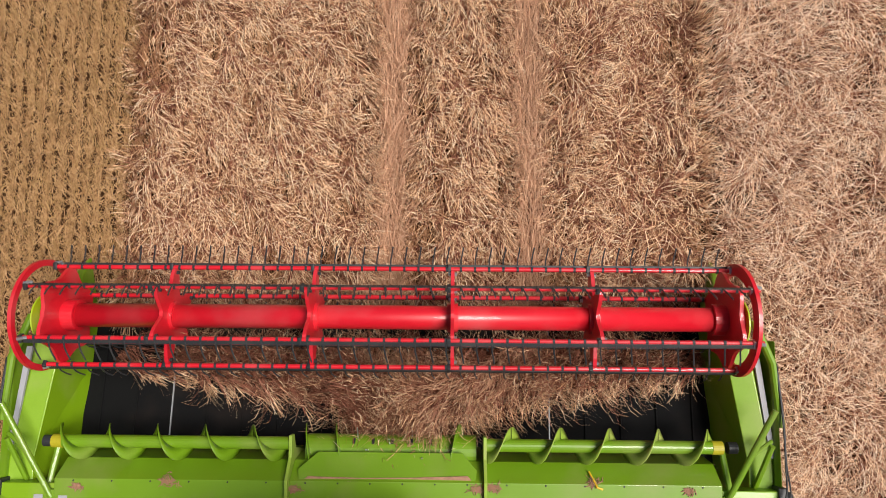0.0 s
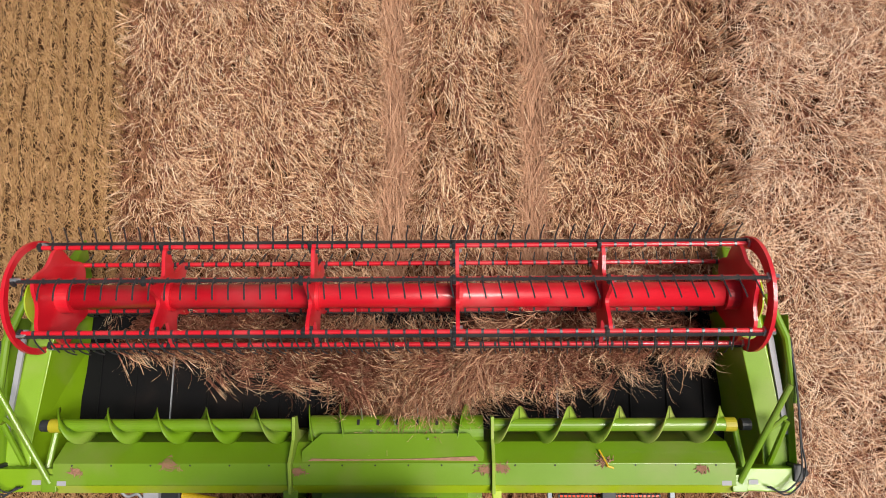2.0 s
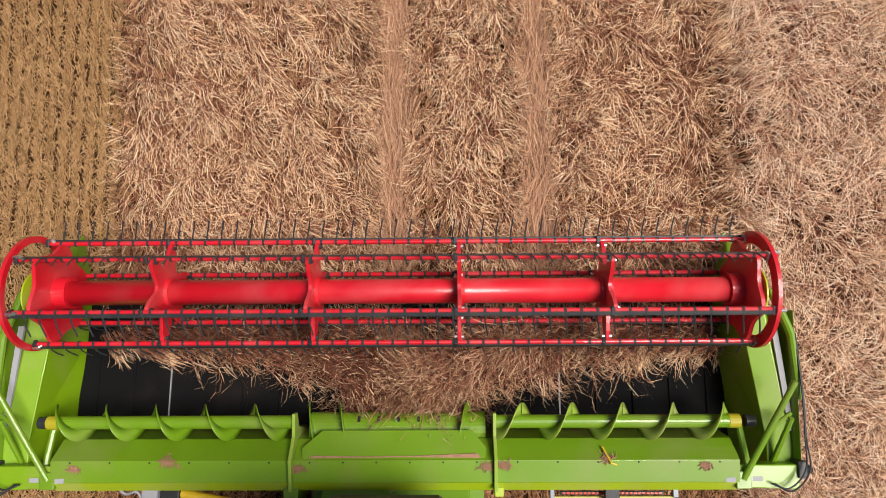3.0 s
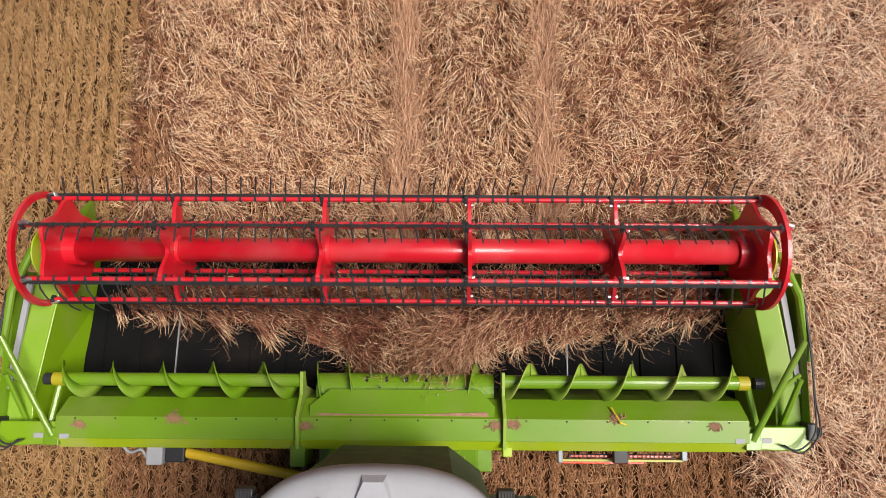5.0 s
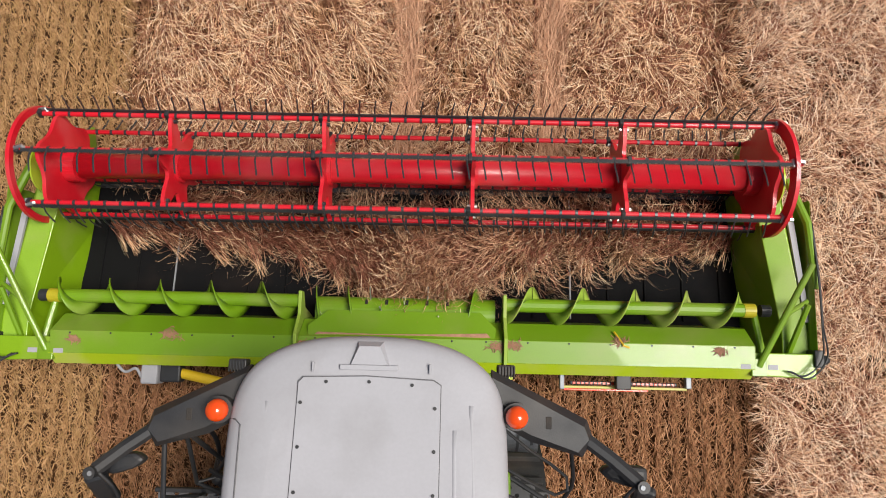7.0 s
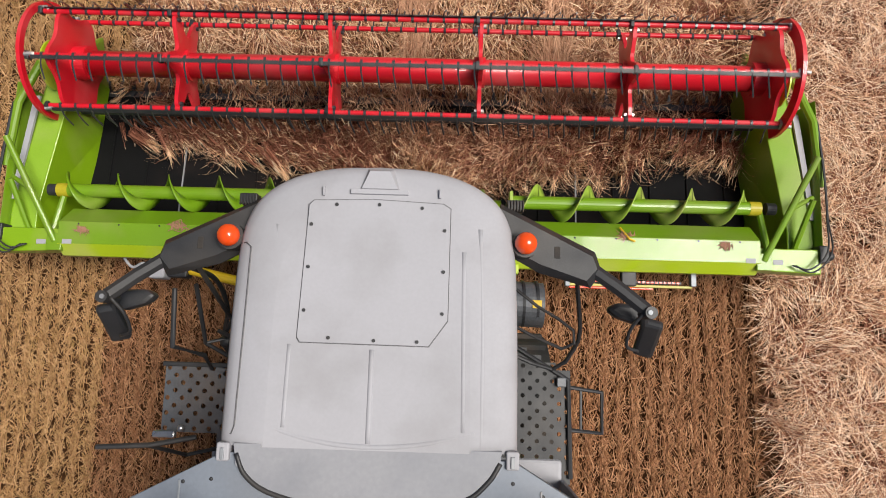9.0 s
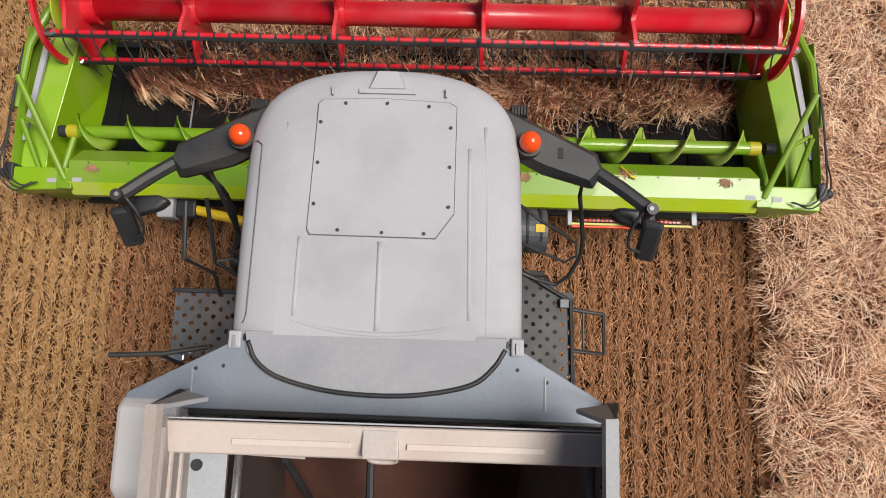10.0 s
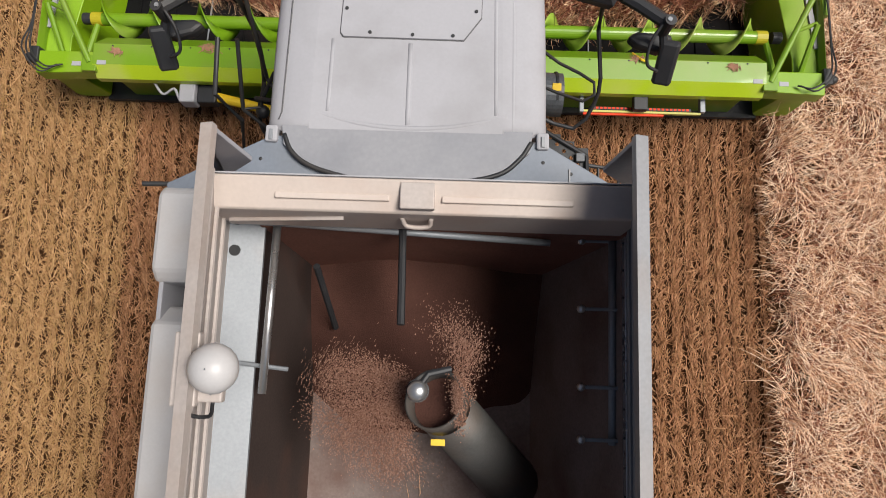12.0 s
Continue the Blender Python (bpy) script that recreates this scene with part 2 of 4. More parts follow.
# ---- the field: x across the swaths, y the way of travel ----
LEFT_EDGE, RIGHT_EDGE = -3.66, 4.04      # the swath that the machine cuts
TRAMS = ((-0.08, 0.17), (1.72, 0.18))     # wheel tracks: middle and half width
rng = np.random.default_rng(7)
TUFT = np.column_stack([rng.uniform(0.1, 0.9, (4096, 2)), rng.normal(0, 1, (4096, 3))])   # place, turn, lean and height of each tuft


def wave(x, y, seed, size):
    """Smooth noise from a few sines, about -1 to 1."""
    r = np.random.default_rng(seed)
    out = 0
    for _ in range(7):
        a, k, p = r.uniform(0, math.tau), r.uniform(0.6, 1.6) / size * math.tau, r.uniform(0, math.tau)
        out = out + np.sin((x * np.cos(a) + y * np.sin(a)) * k + p)
    return out / 3.2


def mesh_of(name, verts, faces, mat):
    """A mesh from arrays of corners and of quads."""
    me = bpy.data.meshes.new(name)
    n, f = len(verts), len(faces)
    me.vertices.add(n)
    me.vertices.foreach_set("co", verts.astype(np.float32).ravel())
    me.loops.add(f * 4)
    me.loops.foreach_set("vertex_index", faces.astype(np.int32).ravel())
    me.polygons.add(f)
    me.polygons.foreach_set("loop_start", np.arange(0, f * 4, 4, dtype=np.int32))
    me.update(calc_edges=True)
    me.materials.append(mat)
    return me


def blades(bx, by, bz, angle, lean, length, width, curl, ear=1.0, twist=1.1, short=False, bend=3.2):
    """Bent straws with ears: arrays of one value a straw. Gives corners and quads."""
    n = len(bx)
    s = np.array([0.0, 0.60, 0.82, 1.0])
    w = np.array([0.75, 0.8, 1.15 * ear, 0.35])
    if short:
        s, w = np.array([0.0, 1.0]), np.array([0.9, 0.8])
    k = len(s)
    tilt = lean[:, None] + curl[:, None] * s[None, :] ** bend          # from upright, growing to the tip
    ds = np.diff(s, prepend=0.0)[None, :] * length[:, None]
    out = np.cumsum(np.sin(tilt) * ds, axis=1)
    up = np.cumsum(np.cos(tilt) * ds, axis=1)
    turn = angle[:, None] + (rng.random(n) - 0.5)[:, None] * twist * s[None, :]
    cx, cy = bx[:, None] + np.cos(turn) * out, by[:, None] + np.sin(turn) * out
    cz = np.maximum(bz[:, None] + up, 0.015)
    roll = rng.uniform(-0.6, 0.6, n)[:, None]
    wx, wy, wz = -np.sin(turn) * np.cos(roll), np.cos(turn) * np.cos(roll), np.sin(roll) * np.ones_like(turn)
    hw = width[:, None] * w[None, :] / 2
    a = np.stack([cx - wx * hw, cy - wy * hw, cz - wz * hw], -1)
    b = np.stack([cx + wx * hw, cy + wy * hw, cz + wz * hw], -1)
    verts = np.stack([a, b], 2).reshape(n * k * 2, 3)
    base = (np.arange(n) * k * 2)[:, None] + (np.arange(k - 1) * 2)[None, :]
    faces = np.stack([base, base + 1, base + 3, base + 2], -1).reshape(-1, 4)
    return verts, faces


def in_tram(x):
    hit = np.zeros(len(x), bool)
    for c, h in TRAMS:
        hit |= np.abs(x - c) < h
    return hit


def crop_patch(x0, x1, y0, y1, density, shift=(0, 0)):
    """Standing, leaning crop on a rectangle, with trodden wheel tracks."""
    n = int((x1 - x0) * (y1 - y0) * density)
    x, y = rng.uniform(x0, x1, n), rng.uniform(y0, y1, n)
    tram = in_tram(x)
    def open_ground(u, v):
        return wave(u, v, 3, 0.52) + 0.75 * wave(u, v, 4, 0.25)
    # stalks stand in tufts that lean as one
    ix, iy = np.floor(x / 0.085).astype(np.int64), np.floor(y / 0.085).astype(np.int64)
    cell = np.abs(ix * 73856093 ^ iy * 19349663) % 4096
    x = np.where(tram, x, np.clip((ix + TUFT[cell, 0]) * 0.085 + rng.normal(0, 0.014, n), x0, x1))
    y = np.where(tram, y, np.clip((iy + TUFT[cell, 1]) * 0.085 + rng.normal(0, 0.014, n), y0, y1))
    gap = open_ground(x, y)
    keep = (gap > -0.45 + 0.12 * rng.standard_normal(n)) | tram
    x, y, tram, gap, cell = x[keep], y[keep], tram[keep], gap[keep], cell[keep]
    n = len(x)
    away_x, away_y = (open_ground(x + 0.02, y) - gap) / 0.02, (open_ground(x, y + 0.02) - gap) / 0.02
    flow = -0.9 - 0.55 * np.exp(-((x - 0.85) / 0.8) ** 2) + 0.35 * wave(x, y, 11, 4.5) + 0.3 * wave(x, y, 12, 1.1) + np.where(x > 2.2, 1.6 * wave(x, y, 13, 1.2), 0)
    pull = np.where(x < 2.0, 0.12, 0.3) * np.clip(0.9 - gap, 0, 1.6)
    angle = np.arctan2(np.sin(flow) + pull * away_y, np.cos(flow) + pull * away_x) + TUFT[cell, 2] * np.where(x < 2.1, 0.36, 0.8) + rng.normal(0, 0.2, n)
    high = 1 + 0.12 * wave(x, y, 21, 1.1) + 0.2 * np.clip(gap, -0.6, 0.9)
    lean = np.clip(0.5 + 0.25 * np.clip((x - 1.9) / 1.2, 0, 1) + 0.16 * TUFT[cell, 3] + rng.normal(0, 0.1, n), 0.0, 1.25)
    curl = np.clip(rng.normal(1.75, 0.6, n), 0.3, 3.0)
    length = rng.uniform(0.42, 0.66, n) * high * (1 + 0.08 * TUFT[cell, 4])
    width = rng.uniform(0.0036, 0.0074, n)
    near = np.zeros(n)
    for c, h in TRAMS:
        d = np.abs(x - c)
        near = np.maximum(near, np.clip(1.1 - (d - h) / 0.42, 0, 1) * (d >= h))
    for e in (LEFT_EDGE, RIGHT_EDGE):
        near = np.maximum(near, np.clip(1.25 - np.abs(x - e) / 0.34, 0, 1))
    lean = lean * (1 - 0.85 * near)
    curl = curl * (1 - 0.85 * near)
    angle = np.where(tram, math.pi / 2 * np.sign(rng.random(n) - 0.3) + rng.normal(0, 0.42, n) + 0.4 * wave(x, y, 15, 0.8), angle)
    lean = np.where(tram, rng.uniform(1.3, 1.5, n), lean)
    curl = np.where(tram, 0.12, curl)
    length = np.where(tram, rng.uniform(0.3, 0.65, n), length * (1 - 0.2 * near))
    base = np.where(tram, rng.uniform(0.04, 0.26, n), 0)
    width = np.where(tram, width * 1.15, width)
    v, f = blades(x - shift[0], y - shift[1], base, angle, lean, length, width, curl, twist=np.where(tram, 0.6, 1.0)[:, None])
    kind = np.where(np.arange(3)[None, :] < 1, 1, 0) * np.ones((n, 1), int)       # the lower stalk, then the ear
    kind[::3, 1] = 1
    return v, f, np.where(tram[:, None], 2, kind).ravel()


def stubble_patch(x0, x1, y0, y1, density, pitch, wild, low=0.10, high=0.17, loose_row=0.18):
    """Short cut stalks in drill rows, with a scatter of fallen straw."""
    n = int((x1 - x0) * (y1 - y0) * density)
    x, y = rng.uniform(x0, x1, n), rng.uniform(y0, y1, n)
    row = (np.round(x / pitch)) * pitch + 0.015 * wave(x, y, 31, 1.2)
    x = row + rng.normal(0, pitch * loose_row, n)
    loose = rng.random(n) < wild
    x = np.where(loose, rng.uniform(x0, x1, n), x)
    x = np.clip(x, x0, x1)
    angle = np.where(loose, rng.uniform(0, math.tau, n), math.pi / 2 + rng.normal(0, 0.4, n) + math.pi * (rng.random(n) < 0.3))
    lean = np.where(loose, rng.uniform(1.2, 1.5, n), np.clip(rng.normal(0.65, 0.3, n), 0, 1.2))
    curl = np.where(loose, 0.1, rng.normal(0.1, 0.2, n))
    length = np.where(loose, rng.uniform(0.06, 0.24, n), rng.uniform(low, high, n))
    width = rng.uniform(0.0055, 0.0105, n)
    z = np.where(loose, rng.uniform(0.01, 0.08, n), 0)
    return blades(x, y, z, angle, lean, length, width, curl, twist=0.5, short=True)


def stuff(name, arrays, mat, label, category):
    return tagged(new(name, mesh_of(name, *arrays, mat)), label, category, kind="stuff")


def build_ground():
    """One sheet of soil, finely uneven near the machine and reaching the horizon."""
    g = bmesh.new()
    xs = [-2000, -300, -60, -20, -9] + [round(-8 + 0.5 * i, 2) for i in range(33)] + [9, 20, 60, 300, 2000]
    ys = [-2000, -300, -60, -20] + [round(-12 + 0.5 * i, 2) for i in range(81)] + [36, 60, 300, 2000]
    grid = [[g.verts.new((x, y, 0.012 * math.sin(3.1 * x + 1.7 * y) * math.sin(2.3 * y) if abs(x) < 9 and -12 < y < 29 else 0)) for y in ys] for x in xs]
    for i in range(len(xs) - 1):
        for j in range(len(ys) - 1):
            g.faces.new((grid[i][j], grid[i + 1][j], grid[i + 1][j + 1], grid[i][j + 1]))
    tagged(part("ground", g, SOIL, smooth=True), "brown field soil strewn with chaff and straw", "ground", kind="structure")


def build_far_crop(name, x0, x1, y0, y1):
    """The crop canopy away from the machine: one uneven sheet with sides."""
    g = bmesh.new()
    nx, ny = 46, 60
    xs, ys = np.linspace(x0, x1, nx), np.linspace(y0, y1, ny)
    grid = [[g.verts.new((x, y, 0.40 + 0.05 * math.sin(x * 5.1 + y) + 0.05 * math.sin(y * 3.7 - x * 2.2))) for y in ys] for x in xs]
    for i in range(nx - 1):
        for j in range(ny - 1):
            g.faces.new((grid[i][j], grid[i + 1][j], grid[i + 1][j + 1], grid[i][j + 1]))
    rim = [e for e in g.edges if e.is_boundary]
    down = bmesh.ops.extrude_edge_only(g, edges=rim)
    for v in down["geom"]:
        if isinstance(v, bmesh.types.BMVert):
            v.co.z = 0.0
    tagged(part(name, g, FAR_STRAW, smooth=True), "distant ripe cereal crop standing over the field", "crop", kind="stuff")


build_ground()
stuff("old_stubble", stubble_patch(-6.6, LEFT_EDGE, -5, 22, 2600, 0.17, 0.11, 0.085, 0.145, 0.175), OLD_STUBBLE, "weathered yellow stubble in narrow drill rows", "stubble")
stuff("fresh_stubble", stubble_patch(LEFT_EDGE, RIGHT_EDGE + 0.05, -5, 20.6, 2500, 0.178, 0.08), STUBBLE, "freshly cut reddish straw stubble in drill rows", "stubble")
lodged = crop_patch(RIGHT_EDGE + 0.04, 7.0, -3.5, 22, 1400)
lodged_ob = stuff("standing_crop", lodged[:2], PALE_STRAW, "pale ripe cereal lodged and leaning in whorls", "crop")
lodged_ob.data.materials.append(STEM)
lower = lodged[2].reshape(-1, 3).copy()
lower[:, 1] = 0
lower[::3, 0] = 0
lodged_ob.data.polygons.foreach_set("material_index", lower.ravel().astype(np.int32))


def build_far_stubble():
    """Old stubble away from the machine, drawn as low ridges along the drill rows."""
    g = bmesh.new()
    xs = np.linspace(-60, -6.62, 170)
    cols = [[g.verts.new((x, y, 0.05 if i % 2 else 0.015)) for y in (-60, -20, 0, 20, 60, 120)] for i, x in enumerate(xs)]
    for a, b in zip(cols, cols[1:]):
        for j in range(5):
            g.faces.new((a[j], b[j], b[j + 1], a[j + 1]))
    tagged(part("far_stubble", g, FAR_STUBBLE), "distant yellow stubble in drill rows", "stubble", kind="stuff")


build_far_stubble()
build_far_crop("far_crop", 7.02, 60, -40, 60)
build_far_crop("far_crop", LEFT_EDGE, 7.0, 22.05, 90)

# clumps of crop, cut row by row and carried through the machine
CUT_Y = 1.85          # the knife, ahead of the machine's origin
DEEP, BANDS = 0.3, 14
clumps = []


def build_clumps():
    step = (RIGHT_EDGE - LEFT_EDGE) / BANDS
    y = -6.1
    while y < 21.6:
        for b in range(BANDS):
            x0 = LEFT_EDGE + b * step
            cx, cy = x0 + step / 2, y + DEEP / 2
            v, f, kind = crop_patch(x0, x0 + step, y, y + DEEP, 1300, (cx, cy))
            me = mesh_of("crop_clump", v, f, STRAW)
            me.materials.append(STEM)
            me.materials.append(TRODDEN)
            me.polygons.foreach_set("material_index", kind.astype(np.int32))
            ob = new("crop_clump", me)
            ob.location = (cx, cy, 0)
            tagged(ob, "clump of ripe pale straw cut and carried by the header", "crop", "crop rows in the swath", "stuff")
            clumps.append((ob, cx, cy))
        y += DEEP


build_clumps()


def clump_rows(cx, cy, k):
    """Standing, then tipped on the belt, drawn to the middle, into the intake and away in the body."""
    r = random.Random(k)
    t0 = (cy - CUT_Y) / SPEED
    side = 1 if cx > 0.05 else -1
    far = max(0.0, abs(cx - 0.05) - 0.62)
    inn = 0.05 + side * (0.62 if far else abs(cx - 0.05)) * r.uniform(0.5, 1.0)
    a = t0 + 0.45
    b = a + far / 0.85
    c = b + 0.75
    sway = -side * r.uniform(20, 80)
    lift = r.uniform(0.44, 0.58)
    flat = r.uniform(106, 124)
    way = [(t0 - 0.5, (cx, CUT_Y + 0.5 * SPEED, 0.0, 0, 0, 0)),
           (t0 - 0.2, (cx, CUT_Y + 0.2 * SPEED, 0.0, 38, 0, 0)),
           (t0, (cx, CUT_Y, 0.04, 76, 0, 0)),
           (a, (cx - side * 0.1, 1.62, lift, flat, 0, sway * 0.9)),
           (b, (inn, 1.16, lift + 0.06, flat, 0, sway)),
           (c, (inn * 0.75, 0.98, lift + 0.12, 92, 0, sway * 0.7)),
           (c + 0.6, (inn * 0.6, 0.35, 0.42, 88, 0, sway * 0.2)),
           (c + 1.1, (inn * 0.5, -0.6, 0.75, 80, 0, 0)),
           (c + 1.8, (inn * 0.4, -2.4, 1.45, 80, 0, 0)),
           (c + 2.2, (inn * 0.4, -3.6 - r.random(), 1.55, 80, 0, 0))]

    def at(t):
        if t <= t0 - 0.5:
            return (cx, cy, 0.0, 0, 0, 0)
        for (s, p), (e, q) in zip(way, way[1:]):
            if t <= e:
                u = (t - s) / (e - s)
                v = [m + (n - m) * u for m, n in zip(p, q)]
                break
        else:
            v = list(way[-1][1])
        v[1] += SPEED * t
        return v
    stops = sorted({0.0, SECONDS} | {round(t, 3) for t, _ in way if 0 < t < SECONDS})
    return [(t, pose(*at(t))) for t in stops]


# ---- the header: the cutting table that the machine pushes ----
header = empty("grain_header", "bright green draper header with black belts and a red reel", "harvester header")
REEL_Y, REEL_Z, REEL_R = 1.98, 1.14, 0.56
REEL_PHASE, REEL_TURN = 57.0, -201.2      # degrees at the start, degrees a second


def auger_flight(x0, x1, y, z, r, turns, hand, thick=0.012, phase=0.0, root=0.05):
    """A screw blade round a bar along x."""
    g = bmesh.new()
    n = max(8, int(abs(turns) * 28))
    rows = []
    for i in range(n + 1):
        u = i / n
        a = phase + hand * u * turns * math.tau
        x = x0 + (x1 - x0) * u
        c, s = math.cos(a), math.sin(a)
        rows.append([g.verts.new((x + d, y + c * q, z + s * q)) for q in (root, r) for d in (-thick / 2, thick / 2)])
    for p, q in zip(rows, rows[1:]):
        for a, b in ((0, 1), (1, 3), (3, 2), (2, 0)):
            g.faces.new((p[a], p[b], q[b], q[a]))
    g.faces.new((rows[0][0], rows[0][1], rows[0][3], rows[0][2]))
    g.faces.new((rows[-1][0], rows[-1][1], rows[-1][3], rows[-1][2]))
    return g


def build_header():
    h = header
    # belts: two side belts and the middle one
    for x0, x1 in ((-3.9, -0.78), (0.82, 3.9)):
        b = part("draper_belt", prism([(0.40, 0.34), (1.95, 0.22), (1.95, 0.16), (0.40, 0.28)], x0, x1, "x", 0.008), BELT, h, "black rubber conveyor belt")
        n = 7
        for i in range(n):
            x = x0 + (i + 0.5) * (x1 - x0) / n
            part("cleat", rod([(x, 0.46, 0.348), (x + 0.01, 1.9, 0.236)], 0.011, 6), BELT if i != 2 else GALV, b)
    part("centre_belt", prism([(0.25, 0.30), (1.95, 0.20), (1.95, 0.14), (0.25, 0.24)], -0.76, 0.80, "x", 0.008), BELT, h)
    part("floor_pan", prism([(-0.05, 0.20), (2.0, 0.10), (2.0, 0.07), (-0.05, 0.13)], -4.0, 4.0, "x"), BLACK, h)
    part("knife_bar", prism([(1.95, 0.10), (2.06, 0.10), (2.06, 0.13), (1.95, 0.16)], -3.95, 3.95, "x", 0.004), TINE, h)
    guard = part("knife_guard", prism([(-0.03, 0), (0.03, 0), (0.006, 0.13), (-0.006, 0.13)], -0.012, 0.012, "z"), TINE, h)
    guard.location = (-3.9, 2.06, 0.115)
    for i in range(1, 51):
        same_mesh("knife_guard", guard, h, pose(-3.9 + i * 0.156, 2.06, 0.115))
    # rear wall in three lengths, folded over at the top
    fold = [(0.42, 0.30), (0.40, 0.72), (0.37, 1.00), (0.185, 1.235), (-0.05, 1.215), (-0.15, 1.085), (-0.13, 1.01), (0.02, 0.90), (0.02, 0.16), (0.06, 0.16), (0.06, 0.42), (0.07, 0.88), (0.14, 1.12), (0.31, 0.97), (0.36, 0.70), (0.38, 0.30)]
    for x0, x1 in ((-3.66, -1.10), (-1.06, 1.07), (1.11, 3.66)):
        w = part("rear_wall", prism(fold, x0, x1, "x", 0.006), GREEN, h)
        # Lime strip added over the rear slope: its sky light put into the colour.
        part("lit_rear_face", prism([(-0.046, 1.222), (-0.156, 1.090), (-0.156, 1.0), (-0.150, 1.0), (-0.148, 1.083), (-0.05, 1.212)], x0, x1, "x"), LIME, w, "rear slope of the wall, coloured lime for the light on it")
        n = 6
        for i in range(n):
            x = x0 + (i + 0.5) * (x1 - x0) / n
            part("screw", ball(x, 0.165, 1.235, 0.010, sz=0.5), BLACK, w)
    # hood over the intake with cut-off corners
    hood = bmesh.new()
    low = [hood.verts.new(p) for p in ((-0.98, 0.30, 1.138), (-0.78, 0.47, 1.05), (0.84, 0.47, 1.05), (1.0, 0.30, 1.138), (0.98, 0.20, 1.19), (-0.96, 0.20, 1.19))]
    top = [hood.verts.new((v.co.x, v.co.y, v.co.z + 0.025)) for v in low]
    hood.faces.new(low)
    hood.faces.new(top)
    for i in range(6):
        hood.faces.new((low[i], low[(i + 1) % 6], top[(i + 1) % 6], top[i]))
    part("intake_hood", hood, GREEN, h)
    part("dust_streak", prism([(-0.86, 0.232), (-0.3, 0.222), (0.3, 0.230), (0.9, 0.252), (0.94, 0.205), (0.2, 0.214), (-0.9, 0.206)], 1.205, 1.212, "z"), CHAFF, h, "line of chaff lying on the hood")
    # intake auger with fingers
    part("intake_drum", rod([(-0.95, 0.45, 0.80), (1.0, 0.45, 0.80)], 0.18, 28), GREEN, h)
    for x0, x1, hand in ((-0.98, -0.42, 1), (0.45, 1.02, -1)):
        part("intake_flight", auger_flight(x0, x1, 0.45, 0.80, 0.30, 1.6, hand, root=0.16), GREEN, h)
    for i in range(7):
        x = -0.36 + i * 0.125
        a = (35, 80, 140, 60, 110, 25, 95)[i]
        c, s = math.cos(radians(a)), math.sin(radians(a))
        part("finger", rod([(x, 0.45 + 0.15 * c, 0.80 + 0.15 * s), (x, 0.45 + 0.34 * c, 0.80 + 0.34 * s)], 0.008, 6), CHROME, h)
    for i in range(5):
        x = -0.40 + i * 0.22
        slot = box(-0.016, 0.016, -0.035, 0.035, -0.004, 0.006, 0.004)
        bmesh.ops.transform(slot, matrix=pose(x, 0.45 + 0.18 * math.cos(radians(48)), 0.80 + 0.18 * math.sin(radians(48)), -42), verts=slot.verts)
        part("slot", slot, BLACK, h)
    # upright plates beside the middle
    for x in (-1.08, 1.09):
        part("divider_plate", prism([(-0.13, 0.86), (-0.13, 1.26), (0.2, 1.32), (0.42, 1.15), (0.66, 1.16), (0.66, 1.04), (0.5, 0.95), (0.42, 0.55), (0.38, 0.55)], x - 0.018, x + 0.018, "x", 0.005), DULL_GREEN, h)
    # cross augers above the belts
    for x0, x1, first in ((-3.78, -1.10, -3.17), (1.11, 3.72, 1.39)):
        part("auger_tube", rod([(x0, 0.56, 1.06), (x1, 0.56, 1.06)], 0.072, 20), GREEN, h)
        hand = 1 if x0 < 0 else -1
        cuts = sorted({x0, x1} | {first + 0.548 * i for i in range(-1, 6) if x0 + 0.05 < first + 0.548 * i < x1 - 0.05})
        for lo, hi in zip(cuts, cuts[1:]):
            part("auger_flight", auger_flight(lo, hi, 0.56, 1.06, 0.20, (hi - lo) / 0.548, hand, phase=hand * (lo - first) / 0.548 * math.tau, root=0.06),
                 GREEN if x0 < 0 else DULL_GREEN, h, smooth=True)
    for x0, x1 in ((-3.80, -3.68), (3.62, 3.74)):
        part("yellow_sleeve", rod([(x0, 0.56, 1.06), (x1, 0.56, 1.06)], 0.076, 18), OCHRE, h, "yellow sleeve on the auger shaft")
    for s in (-1, 1):
        part("bearing", rod([(s * 3.80, 0.56, 1.06), (s * 3.90, 0.56, 1.06)], 0.065, 16), BLACK, h)
        part("bearing_arm", rod([(s * 3.74, 0.52, 1.05), (s * 3.80, 0.05, 1.10)], 0.035, 8), GREEN, h)
    # end walls
    for s in (-1, 1):
        g = bmesh.new()
        rings = []
        for y, d in ((2.02, -0.08), (1.4, 0.0), (0.35, 0.17), (-0.02, 0.17)):
            rings.append([g.verts.new((s * (x + d * f), y, z)) for x, z, f in ((3.84, 0.28, 0.5), (3.885, 0.99, 1), (4.13, 1.04, 1), (4.17, 1.01, 1), (4.19, 0.25, 1), (4.11, 0.20, 1), (3.90, 0.20, 0.5))])
        for p, q in zip(rings, rings[1:]):
            for i in range(7):
                g.faces.new((p[i], p[(i + 1) % 7], q[(i + 1) % 7], q[i]))
        g.faces.new(rings[0])
        g.faces.new(rings[-1])
        bmesh.ops.recalc_face_normals(g, faces=g.faces)
        part("end_wall", soften(g, 0.008), END_GREEN, h)
        g = bmesh.new()
        pts = [(3.82, 2.02, 0.25), (4.10, 2.02, 0.25), (4.10, 2.02, 0.98), (3.82, 2.02, 0.95), (4.02, 2.75, 0.16), (4.05, 2.75, 0.16), (4.05, 2.7, 0.24), (4.02, 2.7, 0.24)]
        v = [g.verts.new((s * x, y, z)) for x, y, z in pts]
